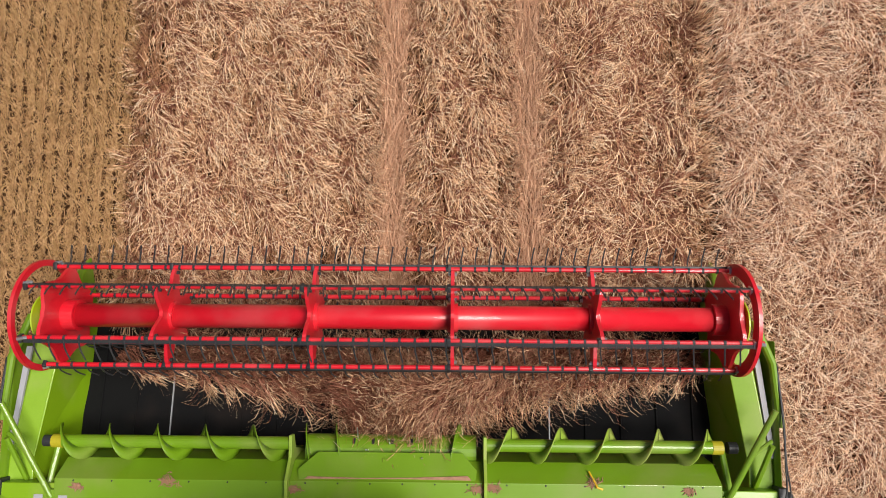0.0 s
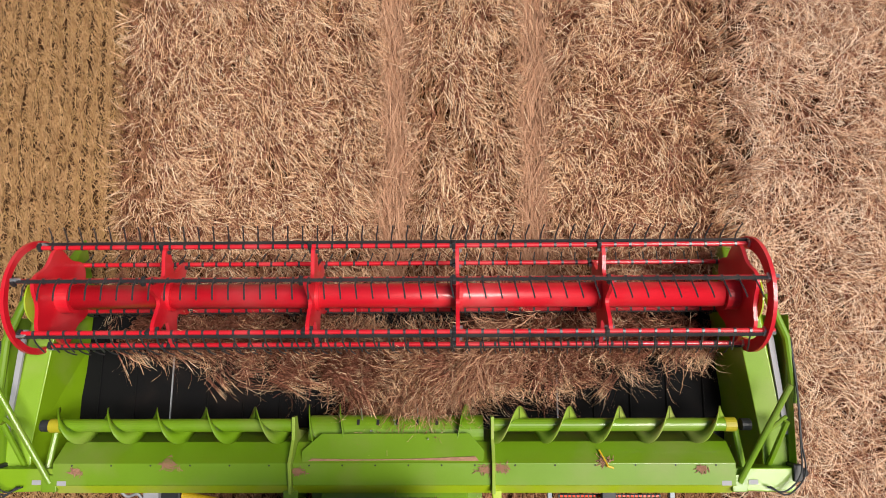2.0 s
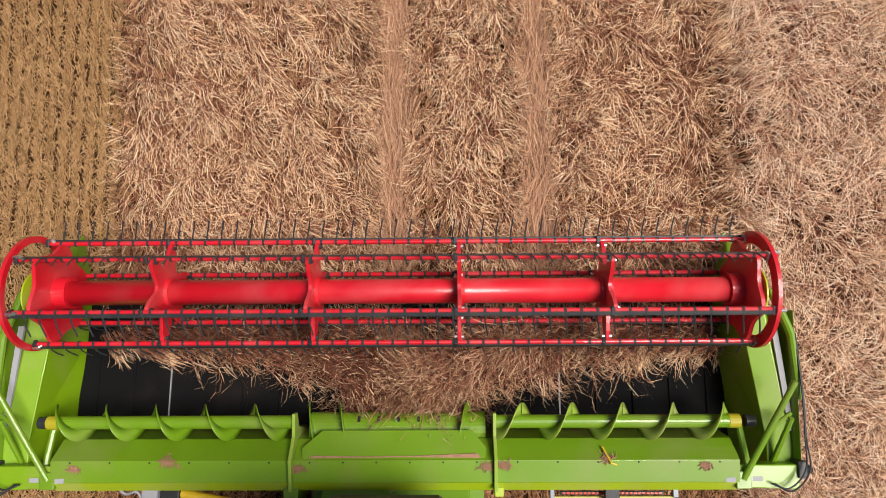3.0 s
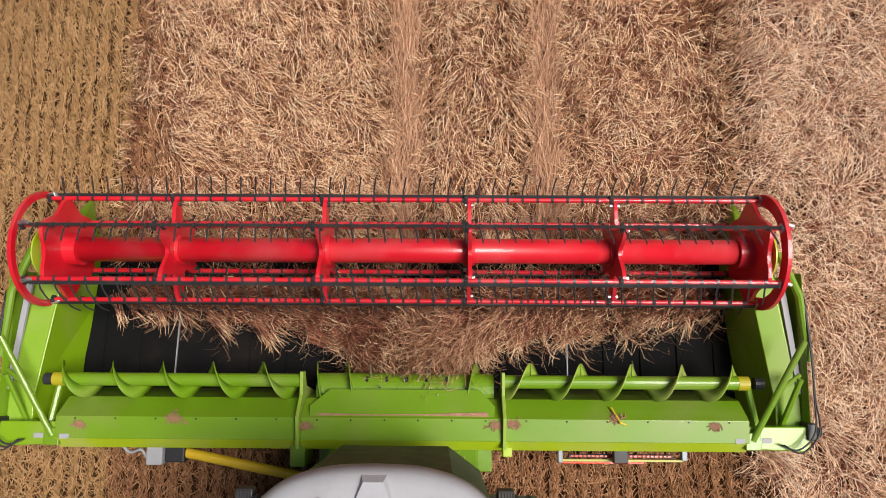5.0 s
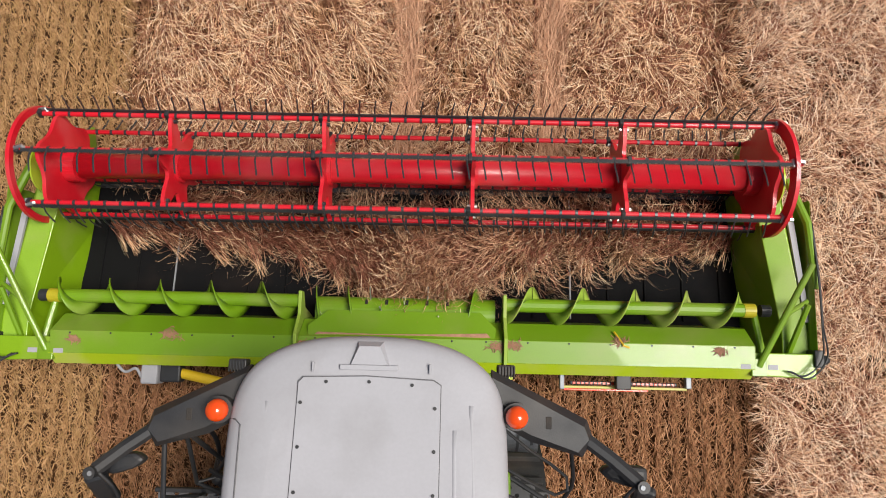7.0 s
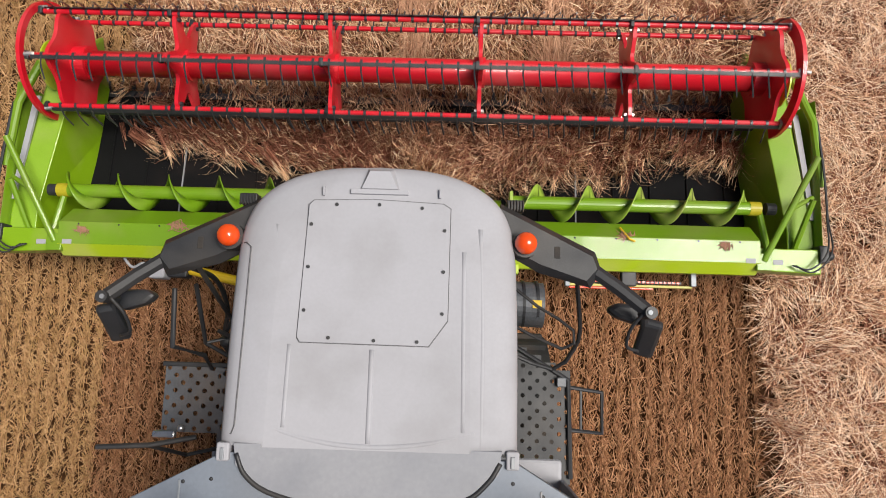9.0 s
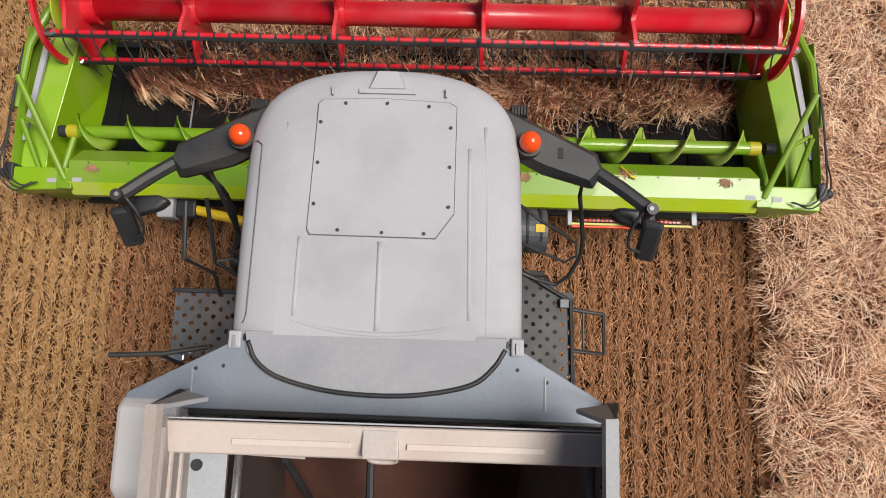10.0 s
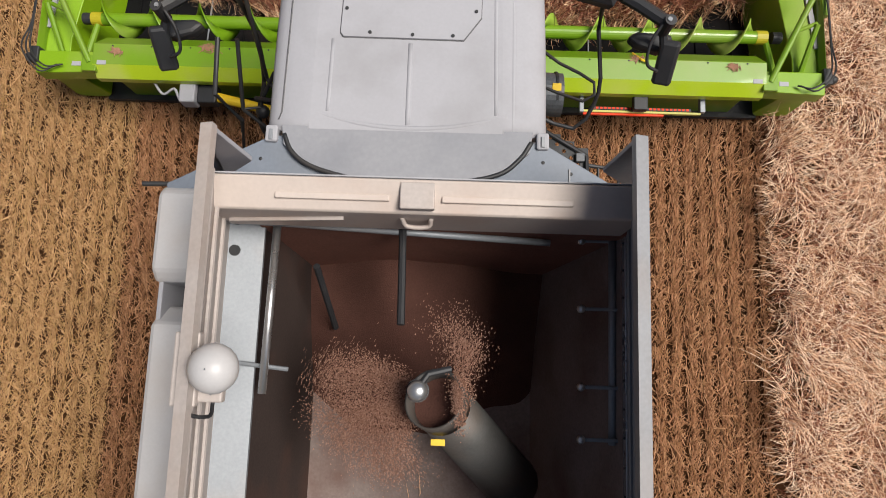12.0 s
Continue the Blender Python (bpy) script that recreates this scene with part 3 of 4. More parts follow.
        for f in ((0, 1, 2, 3), (4, 5, 6, 7), (0, 1, 5, 4), (1, 2, 6, 5), (2, 3, 7, 6), (3, 0, 4, 7)):
            g.faces.new([v[i] for i in f])
        part("crop_divider", soften(g, 0.012), GREEN, h)
        part("white_strip", prism([(s * 4.275, 0.45), (s * 4.33, 0.45), (s * 4.20, 1.62), (s * 4.135, 1.62)], 1.03, 1.062, "z"), WHITE, h, "white strip along the end wall")
        shield = [(4.29, 0.22), (4.30, 0.85), (4.31, 1.08), (4.34, 1.16), (4.37, 1.08), (4.38, 0.6), (4.36, 0.22)]
        part("outer_shield", prism([(s * a, z) for a, z in shield], 0.02, 1.75, "y", 0.012), GREEN, h)
        part("brace", rod([(s * 3.70, -0.02, 1.20), (s * 4.16, 1.02, 1.48)], 0.033, 12), GREEN, h)
        part("brace_tie", rod([(s * 3.93, 0.50, 1.33), (s * 4.22, 0.66, 1.22)], 0.024, 8), GREEN, h)
        part("brace_foot", box(min(s * 3.62, s * 3.78), max(s * 3.62, s * 3.78), -0.12, 0.06, 1.16, 1.215, 0.008), GREEN, h)
        part("end_post", rod([(s * 4.08, 0.0, 0.95), (s * 4.20, 0.62, 1.28)], 0.03, 8), GREEN, h)
        part("rear_corner", prism([(s * 3.66, -0.115), (s * 4.30, -0.14), (s * 4.33, 0.12), (s * 3.66, 0.12)], 0.97, 1.17, "z", 0.012), END_GREEN, h)
        part("hose_bracket", box(min(s * 4.28, s * 4.38), max(s * 4.28, s * 4.38), -0.02, 0.16, 1.0, 1.2, 0.012), BLACK, h)
        for k in range(2 if s > 0 else 3):
            d = k * 0.03
            pts = [(s * (3.98 + d), -0.06, 1.22), (s * (4.14 + d), -0.10 - d, 1.27), (s * (4.32 + d), 0.08, 1.27 + d), (s * (4.35 + d / 3), 0.42, 1.24), (s * (4.365 + d / 4), 0.9, 1.20), (s * (4.33 + d / 4), 1.5, 1.18)]
            part("hydraulic_hose", rod(smooth_line(pts, 5), 0.009, 7), BLACK, h, smooth=True)
        part("reel_arm", rod([(s * 4.38, 0.8, 1.12), (s * 4.30, 1.5, 1.16), (s * 4.12, 1.98, 1.14)], 0.045, 10), GREEN, h)
        part("shaft_plate", rod([(s * 3.975 - 0.008, REEL_Y - 0.03, REEL_Z - 0.02), (s * 3.975 + 0.008, REEL_Y - 0.03, REEL_Z - 0.02)], 0.27, 28), LIME, h)
        part("lamp_knob", ball(s * 4.42, 0.06, 1.12, 0.05), BLACK, h)
        part("warning_label", box(s * 3.86 - 0.05, s * 3.86 + 0.05, -0.05, -0.0, 1.172, 1.176), WHITE, h, "small white label")
        part("warning_label", box(s * 3.56 - 0.05, s * 3.56 + 0.05, -0.05, -0.0, 1.217, 1.221), WHITE, h, "small white label")
    # chaff caught on the wall and the small bracket
    for x, y, w in ((-2.40, 0.17, 0.11), (1.17, 0.14, 0.08), (-1.0, 0.10, 0.07), (2.27, 0.2, 0.08), (1.01, 0.12, 0.08), (-3.4, 0.1, 0.05), (3.3, 0.12, 0.05)):
        g = None
        for k in range(60):
            px, py, a = x + random.gauss(0, w * 0.5), y + random.gauss(0, w * 0.25), random.uniform(0, math.pi)
            d = random.uniform(0.015, 0.04)
            pz = 1.238 if py < 0.185 else 1.235 - (py - 0.185) * 1.25
            g = rod([(px - d * math.cos(a), py - d * math.sin(a), pz), (px + d * math.cos(a), py + d * math.sin(a), pz + 0.004)], 0.004, 4, g)
        part("chaff_patch", g, CHAFF, h, "patch of caught chaff")
    part("bracket", rod([(2.24, 0.30, 1.13), (2.30, 0.16, 1.27), (2.36, 0.14, 1.26)], 0.012, 6), YELLOW, h)
    # rear of the header: tool box, drive shaft, light bar, hitch frame
    part("light_bar", box(1.72, 3.06, -0.300, -0.274, 0.86, 0.905, 0.005), PALE, h, "thin yellow bar of the light frame")
    part("red_reflector", box(1.75, 2.65, -0.325, -0.302, 0.85, 0.89, 0.005), REDLENS, h, "long red reflector strip")
    lens = part("tail_lamp", box(1.82, 2.96, -0.262, -0.226, 0.85, 0.885, 0.006), BLACK, h, "dark red tail lamp strip")
    for i in range(24):
        x = 1.86 + i * 0.046
        part("lamp_cell", box(x - 0.015, x + 0.015, -0.256, -0.232, 0.884, 0.889, 0.002), REDLENS, lens)
    part("bar_clamp", box(1.70, 1.75, -0.31, -0.10, 0.87, 0.93, 0.008), GALV, h)
    part("bar_clamp", box(3.04, 3.10, -0.28, -0.06, 0.87, 0.94, 0.008), GALV, h)
    part("bar_clamp", box(2.28, 2.44, -0.30, -0.05, 0.93, 1.02, 0.012), BLACK, h)
    part("drive_shaft", rod([(-2.42, -0.24, 0.86), (-1.05, -0.52, 0.80)], 0.055, 14), YELLOW, h, "yellow drive shaft guard")
    part("gear_case", box(-2.78, -2.60, -0.36, -0.10, 0.80, 1.0, 0.02), WHITE, h, "dirty white gear case")
    part("gear_case", box(-2.60, -2.38, -0.34, -0.12, 0.78, 0.94, 0.02), BLACK, h)
    part("hose_loop", rod(smooth_line([(-3.1, -0.10, 0.98), (-3.0, -0.24, 0.9), (-2.85, -0.20, 0.96), (-2.8, -0.30, 0.9), (-2.72, -0.24, 0.95)], 5), 0.016, 7), WHITE, h, smooth=True)
    part("hitch_frame", box(-0.92, 0.98, -0.42, -0.16, 0.82, 0.90, 0.012), GREEN, h)
    part("hitch_frame", box(-1.18, -1.02, -0.34, -0.12, 0.7, 1.14, 0.012), GREEN, h)
    part("hitch_frame", box(1.08, 1.18, -0.22, -0.12, 0.7, 1.14, 0.012), LIME, h)


build_header()

# ---- the reel ----
reel = empty("pick_up_reel", "shiny red six-bat reel with steel spring tines", "reel")
reel.location = (0, REEL_Y, REEL_Z)
SPIDERS = (-3.72, -2.50, -0.86, 0.72, 2.31, 3.80)


def spider_mesh(solid=False):
    """A dished six-armed plate."""
    g = bmesh.new()
    n = 72
    out = []
    for i in range(n):
        a = i * math.tau / n
        c = 0.5 + 0.5 * math.cos(6 * a)
        r = 0.29 + 0.27 * c ** 1.6 if not solid else 0.45 + 0.10 * c ** 1.2
        out.append((math.cos(a) * r, math.sin(a) * r))
    return prism(out, -0.02, 0.02, "x")


bats = []


def build_reel():
    part("centre_tube", rod([(-3.78, 0, 0), (3.86, 0, 0)], 0.137, 40), RED, reel, smooth=True)
    first = part("spider", spider_mesh(), RED, reel)
    first.location = (SPIDERS[1], 0, 0)
    for x in SPIDERS[2:-1]:
        same_mesh("spider", first, reel, pose(x, 0, 0))
    for x in SPIDERS[1:-1]:
        part("hub", rod([(x - 0.06, 0, 0), (x + 0.06, 0, 0)], 0.165, 28), RED, reel)
        for k in range(6):
            a = radians(60 * k)
            c, s = math.cos(a), math.sin(a)
            part("arm_bolt", rod([(x - 0.05, c * 0.50, s * 0.50), (x + 0.05, c * 0.50, s * 0.50)], 0.022, 8), CHROME if x > 0 else BLACK, reel)
    for x, e in ((-3.72, -1), (3.80, 1)):
        plate_ob = part("end_plate", spider_mesh(True), RED, reel)
        plate_ob.location = (x, 0, 0)
        part("hub", rod([(x - e * 0.16, 0, 0), (x + e * 0.20, 0, 0)], 0.18, 28), RED, reel)
        for k in range(6):
            a = radians(60 * k)
            c, s = math.cos(a), math.sin(a)
            part("crank", rod([(x + e * 0.10, c * 0.56, s * 0.56), (x + e * 0.13, c * 0.60, s * 0.60 - 0.02), (x + e * 0.20, c * 0.60, s * 0.60)], 0.02, 8), CHROME, reel)
        g = bmesh.new()
        n = 64
        q0 = 0.565 if e < 0 else 0.50
        prof = ((-0.02, q0), (0.02, q0), (0.02, 0.635), (-0.02, 0.635))
        ring = [[g.verts.new((dx, math.cos(i * math.tau / n) * r, math.sin(i * math.tau / n) * r)) for dx, r in prof] for i in range(n)]
        for i in range(n):
            p, q = ring[i], ring[(i + 1) % n]
            for k in range(4):
                g.faces.new((p[k], p[(k + 1) % 4], q[(k + 1) % 4], q[k]))
        part("control_ring", g, RED, reel).location = (x + e * (0.24 if e < 0 else 0.12), 0, 0)
    tine = None
    for k in range(6):
        bat = part("bat", rod([(-3.92, 0, 0), (4.0, 0, 0)], 0.026, 12), RED, reel)
        bats.append(bat)
        part("tine_bar", box(-3.86, 3.94, 0.004, 0.048, -0.036, -0.024, 0.003), BLACK, bat)
        for x in (-3.9, -2.54, -0.9, 0.68, 2.27, 3.9):
            part("bat_clamp", box(x - 0.022, x + 0.022, -0.036, 0.052, -0.04, 0.036, 0.01), CHROME if x > 3 else BLACK, bat)
        for i in range(47):
            x = -3.75 + i * 0.163
            if tine is None:
                g = rod([(0, 0.02, -0.03), (0.0, 0.10, -0.035), (0.014, 0.17, -0.03), (0.028, 0.255, -0.01)], 0.009, 5)
                rod([(-0.013, 0, 0), (0.013, 0, 0)], 0.033, 8, g)
                tine = part("tine", g, TINE, bat, "sprung steel tine wound round the bat")
                tine.location = (x, 0, 0)
            else:
                same_mesh("tine", tine, bat, pose(x, 0, 0))


def bat_rows(k):
    """The cam turns each bat, so that its tines point ahead in front, back on top and down behind."""
    rows = []
    for t in TICKS:
        at = REEL_PHASE + REEL_TURN * t + 60 * k
        rows.append((t, pose(0, REEL_R * math.cos(radians(60 * k)), REEL_R * math.sin(radians(60 * k)), 60 * k + 38 + 48 * math.cos(radians(at - 120)), 0, 0)))
    return rows


build_reel()


# ---- the harvester ----
combine = empty("combine_harvester", "dusty white and green combine harvester with an open grain tank", "harvester")


def roof_outline(grow):
    """The cab roof seen from above, widened by grow."""
    half = [(0.0, 0.17), (0.30, 0.155), (0.56, 0.09), (0.74, -0.02), (0.84, -0.16), (0.89, -0.36), (0.91, -0.7), (0.92, -1.1), (0.925, -1.62)]
    half = [(x * (1 + grow / 0.92), y + grow if y > -1.5 else y) for x, y in half]
    fine = [tuple(p) for p in smooth_line([(x, y, 0) for x, y in half], 4)]
    pts = [(x, y) for x, y, _ in fine]
    return pts + [(-x, y) for x, y in reversed(pts[1:])]


def loft(levels, close_top=True, close_low=True):
    g = bmesh.new()
    rings = [[g.verts.new((x, y, z)) for x, y in pts] for pts, z in levels]
    for a, b in zip(rings, rings[1:]):
        for i in range(len(a)):
            j = (i + 1) % len(a)
            g.faces.new((a[i], a[j], b[j], b[i]))
    if close_low:
        g.faces.new(rings[0])
    if close_top:
        g.faces.new(rings[-1])
    return g


def plate(points, z0, z1, edge=0.0):
    return prism(points, z0, z1, "z", edge)


def build_cab():
    roof = part("cab_roof", loft([(roof_outline(-0.04), 3.56), (roof_outline(0.0), 3.62), (roof_outline(0.0), 3.74), (roof_outline(-0.012), 3.80),
                                  (roof_outline(-0.035), 3.838), (roof_outline(-0.08), 3.866), (roof_outline(-0.16), 3.888), (roof_outline(-0.30), 3.905)]), WHITE, combine, "domed off-white cab roof", smooth=True)
    roof.data.polygons[len(roof.data.polygons) - 1].use_smooth = False
    out = [(-0.425, -0.125), (-0.395, -0.095), (0.0, -0.082), (0.42, -0.10), (0.468, -0.13), (0.468, -0.83), (0.355, -0.99), (-0.435, -0.985), (-0.455, -0.955)]
    part("hatch_seam", plate([(x * 1.012, y * 1.012 + 0.006) for x, y in out], 3.90, 3.909), SEAM, roof)
    part("hatch", plate(out, 3.902, 3.918, 0.003), WHITE, roof)
    for x, y in ((-0.25, -0.12), (0.02, -0.115), (0.29, -0.13), (-0.405, -0.25), (0.435, -0.27), (-0.41, -0.52), (0.435, -0.53), (-0.42, -0.79), (0.435, -0.79), (-0.26, -0.955), (0.02, -0.965), (0.285, -0.965)):
        part("bolt", rod([(x, y, 3.915), (x, y, 3.926)], 0.0115, 8), BLACK, roof)
    part("vent_cowl", loft([([(-0.14, -0.02), (0.17, -0.02), (0.10, 0.135), (-0.07, 0.135)], 3.84), ([(-0.10, -0.01), (0.13, -0.01), (0.08, 0.105), (-0.05, 0.105)], 3.916)]), WHITE, roof)
    part("cowl_base", plate([(-0.17, -0.045), (0.20, -0.045), (0.20, -0.012), (-0.17, -0.012)], 3.89, 3.914, 0.004), WHITE, roof)
    for x in (-0.34, 0.40):
        part("lifting_lug", box(x - 0.006, x + 0.006, -0.06, 0.0, 3.89, 3.915, 0.002), WHITE, roof)
    for line in ([(0.01, -1.02, 3.905), (0.01, -1.58, 3.905)], [(-0.62, -1.5, 3.895), (-0.3, -1.575, 3.902), (0.01, -1.6, 3.904), (0.33, -1.575, 3.902), (0.65, -1.5, 3.895)],
                 [(-0.62, -0.25, 3.885), (-0.655, -0.9, 3.89), (-0.66, -1.62, 3.89)], [(0.66, -0.25, 3.885), (0.685, -0.9, 3.89), (0.69, -1.62, 3.89)],
                 [(-0.50, -1.0, 3.9), (-0.51, -1.5, 3.9)], [(0.56, -0.4, 3.9), (0.58, -1.5, 3.9)]):
        part("roof_rib", rod([v - Vector((0, 0, 0.010)) for v in smooth_line(line, 6)], 0.020, 8), WHITE, roof, smooth=True)
    seam = [(-0.90, -0.37, 3.78), (-0.82, -0.37, 3.866), (-0.785, -0.40, 3.882), (-0.795, -0.9, 3.884), (-0.81, -1.50, 3.882), (-0.83, -1.55, 3.872), (-0.915, -1.56, 3.79)]
    part("side_panel_seam", rod(seam, 0.0045, 5), SEAM, roof)
    for x in (-0.865, 0.885):
        part("hinge", box(x - 0.04, x + 0.04, -1.71, -1.60, 3.84, 3.90, 0.012), WHITE, roof)
        part("hinge_pin", box(x - 0.012, x + 0.012, -1.70, -1.63, 3.90, 3.912, 0.003), GALV, roof)
    # cab shell: dark glass between pillars
    part("cab_glass", loft([([(-0.80, -1.5), (0.80, -1.5), (0.80, -0.2), (0.5, 0.02), (-0.5, 0.02), (-0.80, -0.2)], 1.95), ([(-0.84, -1.55), (0.84, -1.55), (0.84, -0.2), (0.55, 0.0), (-0.55, 0.0), (-0.84, -0.2)], 3.57)]), BLACK, combine, "dark tinted cab windows")
    # shoulder between roof and tank
    part("roof_rear", plate([(-0.80, -1.60), (0.82, -1.60), (0.80, -1.74), (0.62, -1.89), (0.3, -1.955), (0.0, -1.97), (-0.3, -1.95), (-0.6, -1.885), (-0.78, -1.73)], 3.84, 3.904, 0.004), ROOF_REAR, combine)
    shoulder = plate([(-0.87, -1.66), (0.89, -1.66), (1.48, -2.01), (1.48, -2.10), (-1.52, -2.08), (-1.52, -2.0)], 3.80, 3.868, 0.006)
    part("tank_shoulder", shoulder, SHOULDER, combine, "grey sheet shoulder behind the cab roof")
    seal = [(-0.78, -1.66, 3.90), (-0.72, -1.78, 3.902), (-0.58, -1.875, 3.904), (-0.3, -1.945, 3.904), (0.0, -1.968, 3.904), (0.3, -1.955, 3.904), (0.6, -1.89, 3.904), (0.74, -1.78, 3.902), (0.81, -1.67, 3.90)]
    part("rubber_seal", rod(smooth_line(seal, 6), 0.016, 8), BLACK, combine, "black rubber seal in a wide arc", smooth=True)
    for x, y in ((0.89, -1.79), (1.07, -1.86), (-0.93, -1.82), (-1.1, -1.84)):
        part("rivet", ball(x, y, 3.868, 0.012, sz=0.5), BLACK, combine)
    for x in (-1.12, 1.06):
        part("shoulder_fold", box(x - 0.006, x + 0.006, -2.04, -1.83, 3.866, 3.876, 0.002), GALV, combine)


def build_mirrors():
    for s in (-1, 1):
        arm = part("mirror_arm", loft([([(s * 0.80, -0.05), (s * 0.82, -0.34), (s * 1.06, -0.47), (s * 1.38, -0.56), (s * 1.45, -0.46), (s * 1.42, -0.36), (s * 1.1, -0.2)], 3.58),
                                       ([(s * 0.80, -0.03), (s * 0.82, -0.36), (s * 1.06, -0.49), (s * 1.40, -0.58), (s * 1.47, -0.46), (s * 1.43, -0.34), (s * 1.1, -0.18)], 3.66),
                                       ([(s * 0.80, -0.08), (s * 0.82, -0.32), (s * 1.06, -0.44), (s * 1.36, -0.54), (s * 1.43, -0.46), (s * 1.40, -0.38), (s * 1.1, -0.23)], 3.73)]), BLACK, combine, "black plastic lamp and mirror arm")
        part("beacon_base", rod([(s * 0.955, -0.32, 3.72), (s * 0.955, -0.32, 3.80)], 0.088, 18), BLACK, arm)
        part("beacon_lens", ball(s * 0.955, -0.32, 3.83, 0.073, sz=1.0), ORANGE, arm, "orange beacon lens", smooth=True)
        lamp = part("work_lamp", box(s * 0.90 - 0.06, s * 0.90 + 0.06, -0.075, 0.0, 3.55, 3.66, 0.012), BLACK, combine, "black finned work lamp")
        for k in range(6):
            x = s * 0.90 - 0.05 + 0.02 * k
            part("fin", box(x - 0.003, x + 0.003, -0.085, -0.01, 3.655, 3.672, 0.001), TYRE, lamp)
        part("lamp_bracket", box(s * 0.90 - 0.02, s * 0.90 + 0.02, -0.15, -0.06, 3.58, 3.62, 0.005), BLACK, combine)
        part("lamp_slot", box(s * 1.17 - 0.02, s * 1.17 + 0.02, -0.40, -0.32, 3.715, 3.733, 0.005), TYRE, arm)
        part("outer_arm", rod([(s * 1.40, -0.45, 3.66), (s * 1.58, -0.58, 3.69), (s * 1.75, -0.72, 3.72)], 0.048, 8), BLACK, combine)
        part("pivot", rod([(s * 1.76, -0.735, 3.60), (s * 1.76, -0.735, 3.79)], 0.04, 12), BLACK, combine)
        part("pivot_bolt", rod([(s * 1.75, -0.735, 3.785), (s * 1.75, -0.735, 3.80)], 0.016, 8), GALV, combine)
        head = box(-0.07, 0.07, -0.035, 0.035, -0.17, 0.17, 0.026)
        bmesh.ops.transform(head, matrix=pose(s * 1.83, -0.89, 3.45, -38, s * -10, s * -14), verts=head.verts)
        part("mirror_head", head, BLACK, combine)
        part("wide_mirror", plate([(s * x, y) for x, y in ((1.88, -0.67), (1.62, -0.655), (1.55, -0.70), (1.62, -0.76), (1.78, -0.81), (1.88, -0.77))], 3.36, 3.47, 0.03), BLACK, combine)
        part("mirror_stem", rod([(s * 1.76, -0.735, 3.62), (s * 1.80, -0.84, 3.5)], 0.03, 8), BLACK, combine)
        part("mirror_cable", rod(smooth_line([(s * 1.72, -0.74, 3.74), (s * 1.66, -0.84, 3.66), (s * 1.66, -0.95, 3.56), (s * 1.75, -0.98, 3.5)], 5), 0.012, 6), BLACK, combine, smooth=True)
    # handrails
    part("handrail", rod(smooth_line([(-1.30, -0.50, 3.60), (-1.31, -0.54, 3.0), (-1.34, -0.75, 2.6), (-1.42, -1.05, 2.35), (-1.20, -1.35, 2.1)], 5), 0.020, 8), BLACK, combine, smooth=True)
    part("handrail", rod([(-1.58, -0.62, 3.1), (-1.60, -1.05, 3.0), (-1.50, -1.12, 2.6), (-1.66, -1.25, 1.97)], 0.020, 8), BLACK, combine)
    part("handrail", rod([(-0.86, -0.62, 3.0), (-1.20, -0.78, 2.8), (-1.34, -0.92, 2.6)], 0.018, 8), BLACK, combine)
    part("handrail", rod([(-0.86, -1.05, 2.9), (-1.15, -1.0, 2.75), (-1.40, -0.92, 2.6)], 0.018, 8), BLACK, combine)
    part("handrail", rod(smooth_line([(1.36, -0.48, 3.60), (1.40, -0.52, 3.2), (1.46, -0.82, 3.0), (1.44, -0.98, 2.85), (1.30, -1.14, 2.7), (0.95, -1.02, 2.7)], 2), 0.017, 8), BLACK, combine)
    part("handrail", rod(smooth_line([(0.88, -0.45, 2.9), (1.15, -0.66, 2.9), (1.42, -0.84, 2.95), (1.34, -0.98, 2.9), (0.86, -0.75, 2.8)], 2), 0.013, 8), BLACK, combine)
    part("handrail", rod([(-1.24, -0.48, 3.6), (-1.27, -0.80, 2.75), (-1.05, -1.12, 2.5), (-0.86, -1.2, 2.45)], 0.018, 8), BLACK, combine)
    part("handrail", rod([(-1.46, -0.58, 3.0), (-1.50, -1.02, 2.6), (-1.30, -1.15, 2.45), (-0.9, -1.3, 2.4)], 0.018, 8), BLACK, combine)
    part("handrail", rod([(-1.50, -1.02, 2.6), (-1.36, -0.98, 2.55), (-1.30, -0.82, 2.7)], 0.014, 8), BLACK, combine)
    part("step_lamp", ball(-1.36, -1.0, 2.5, 0.06), BLACK, combine)
    part("rear_rail", rod([(-2.10, -1.80, 3.0), (-1.72, -1.78, 2.96), (-1.4, -1.72, 2.9)], 0.020, 8), BLACK, combine)
    part("rear_rail", rod([(-1.75, -1.78, 2.96), (-1.62, -1.92, 2.5), (-1.35, -1.86, 2.45)], 0.016, 8), BLACK, combine)
    part("guard_rail", rod([(1.48, -1.30, 2.2), (1.80, -1.34, 2.2), (1.80, -1.68, 2.2), (1.48, -1.66, 2.2)], 0.020, 8), BLACK, combine)
    part("guard_rail", rod([(1.62, -1.32, 2.2), (1.62, -1.67, 2.2)], 0.012, 6), BLACK, combine)


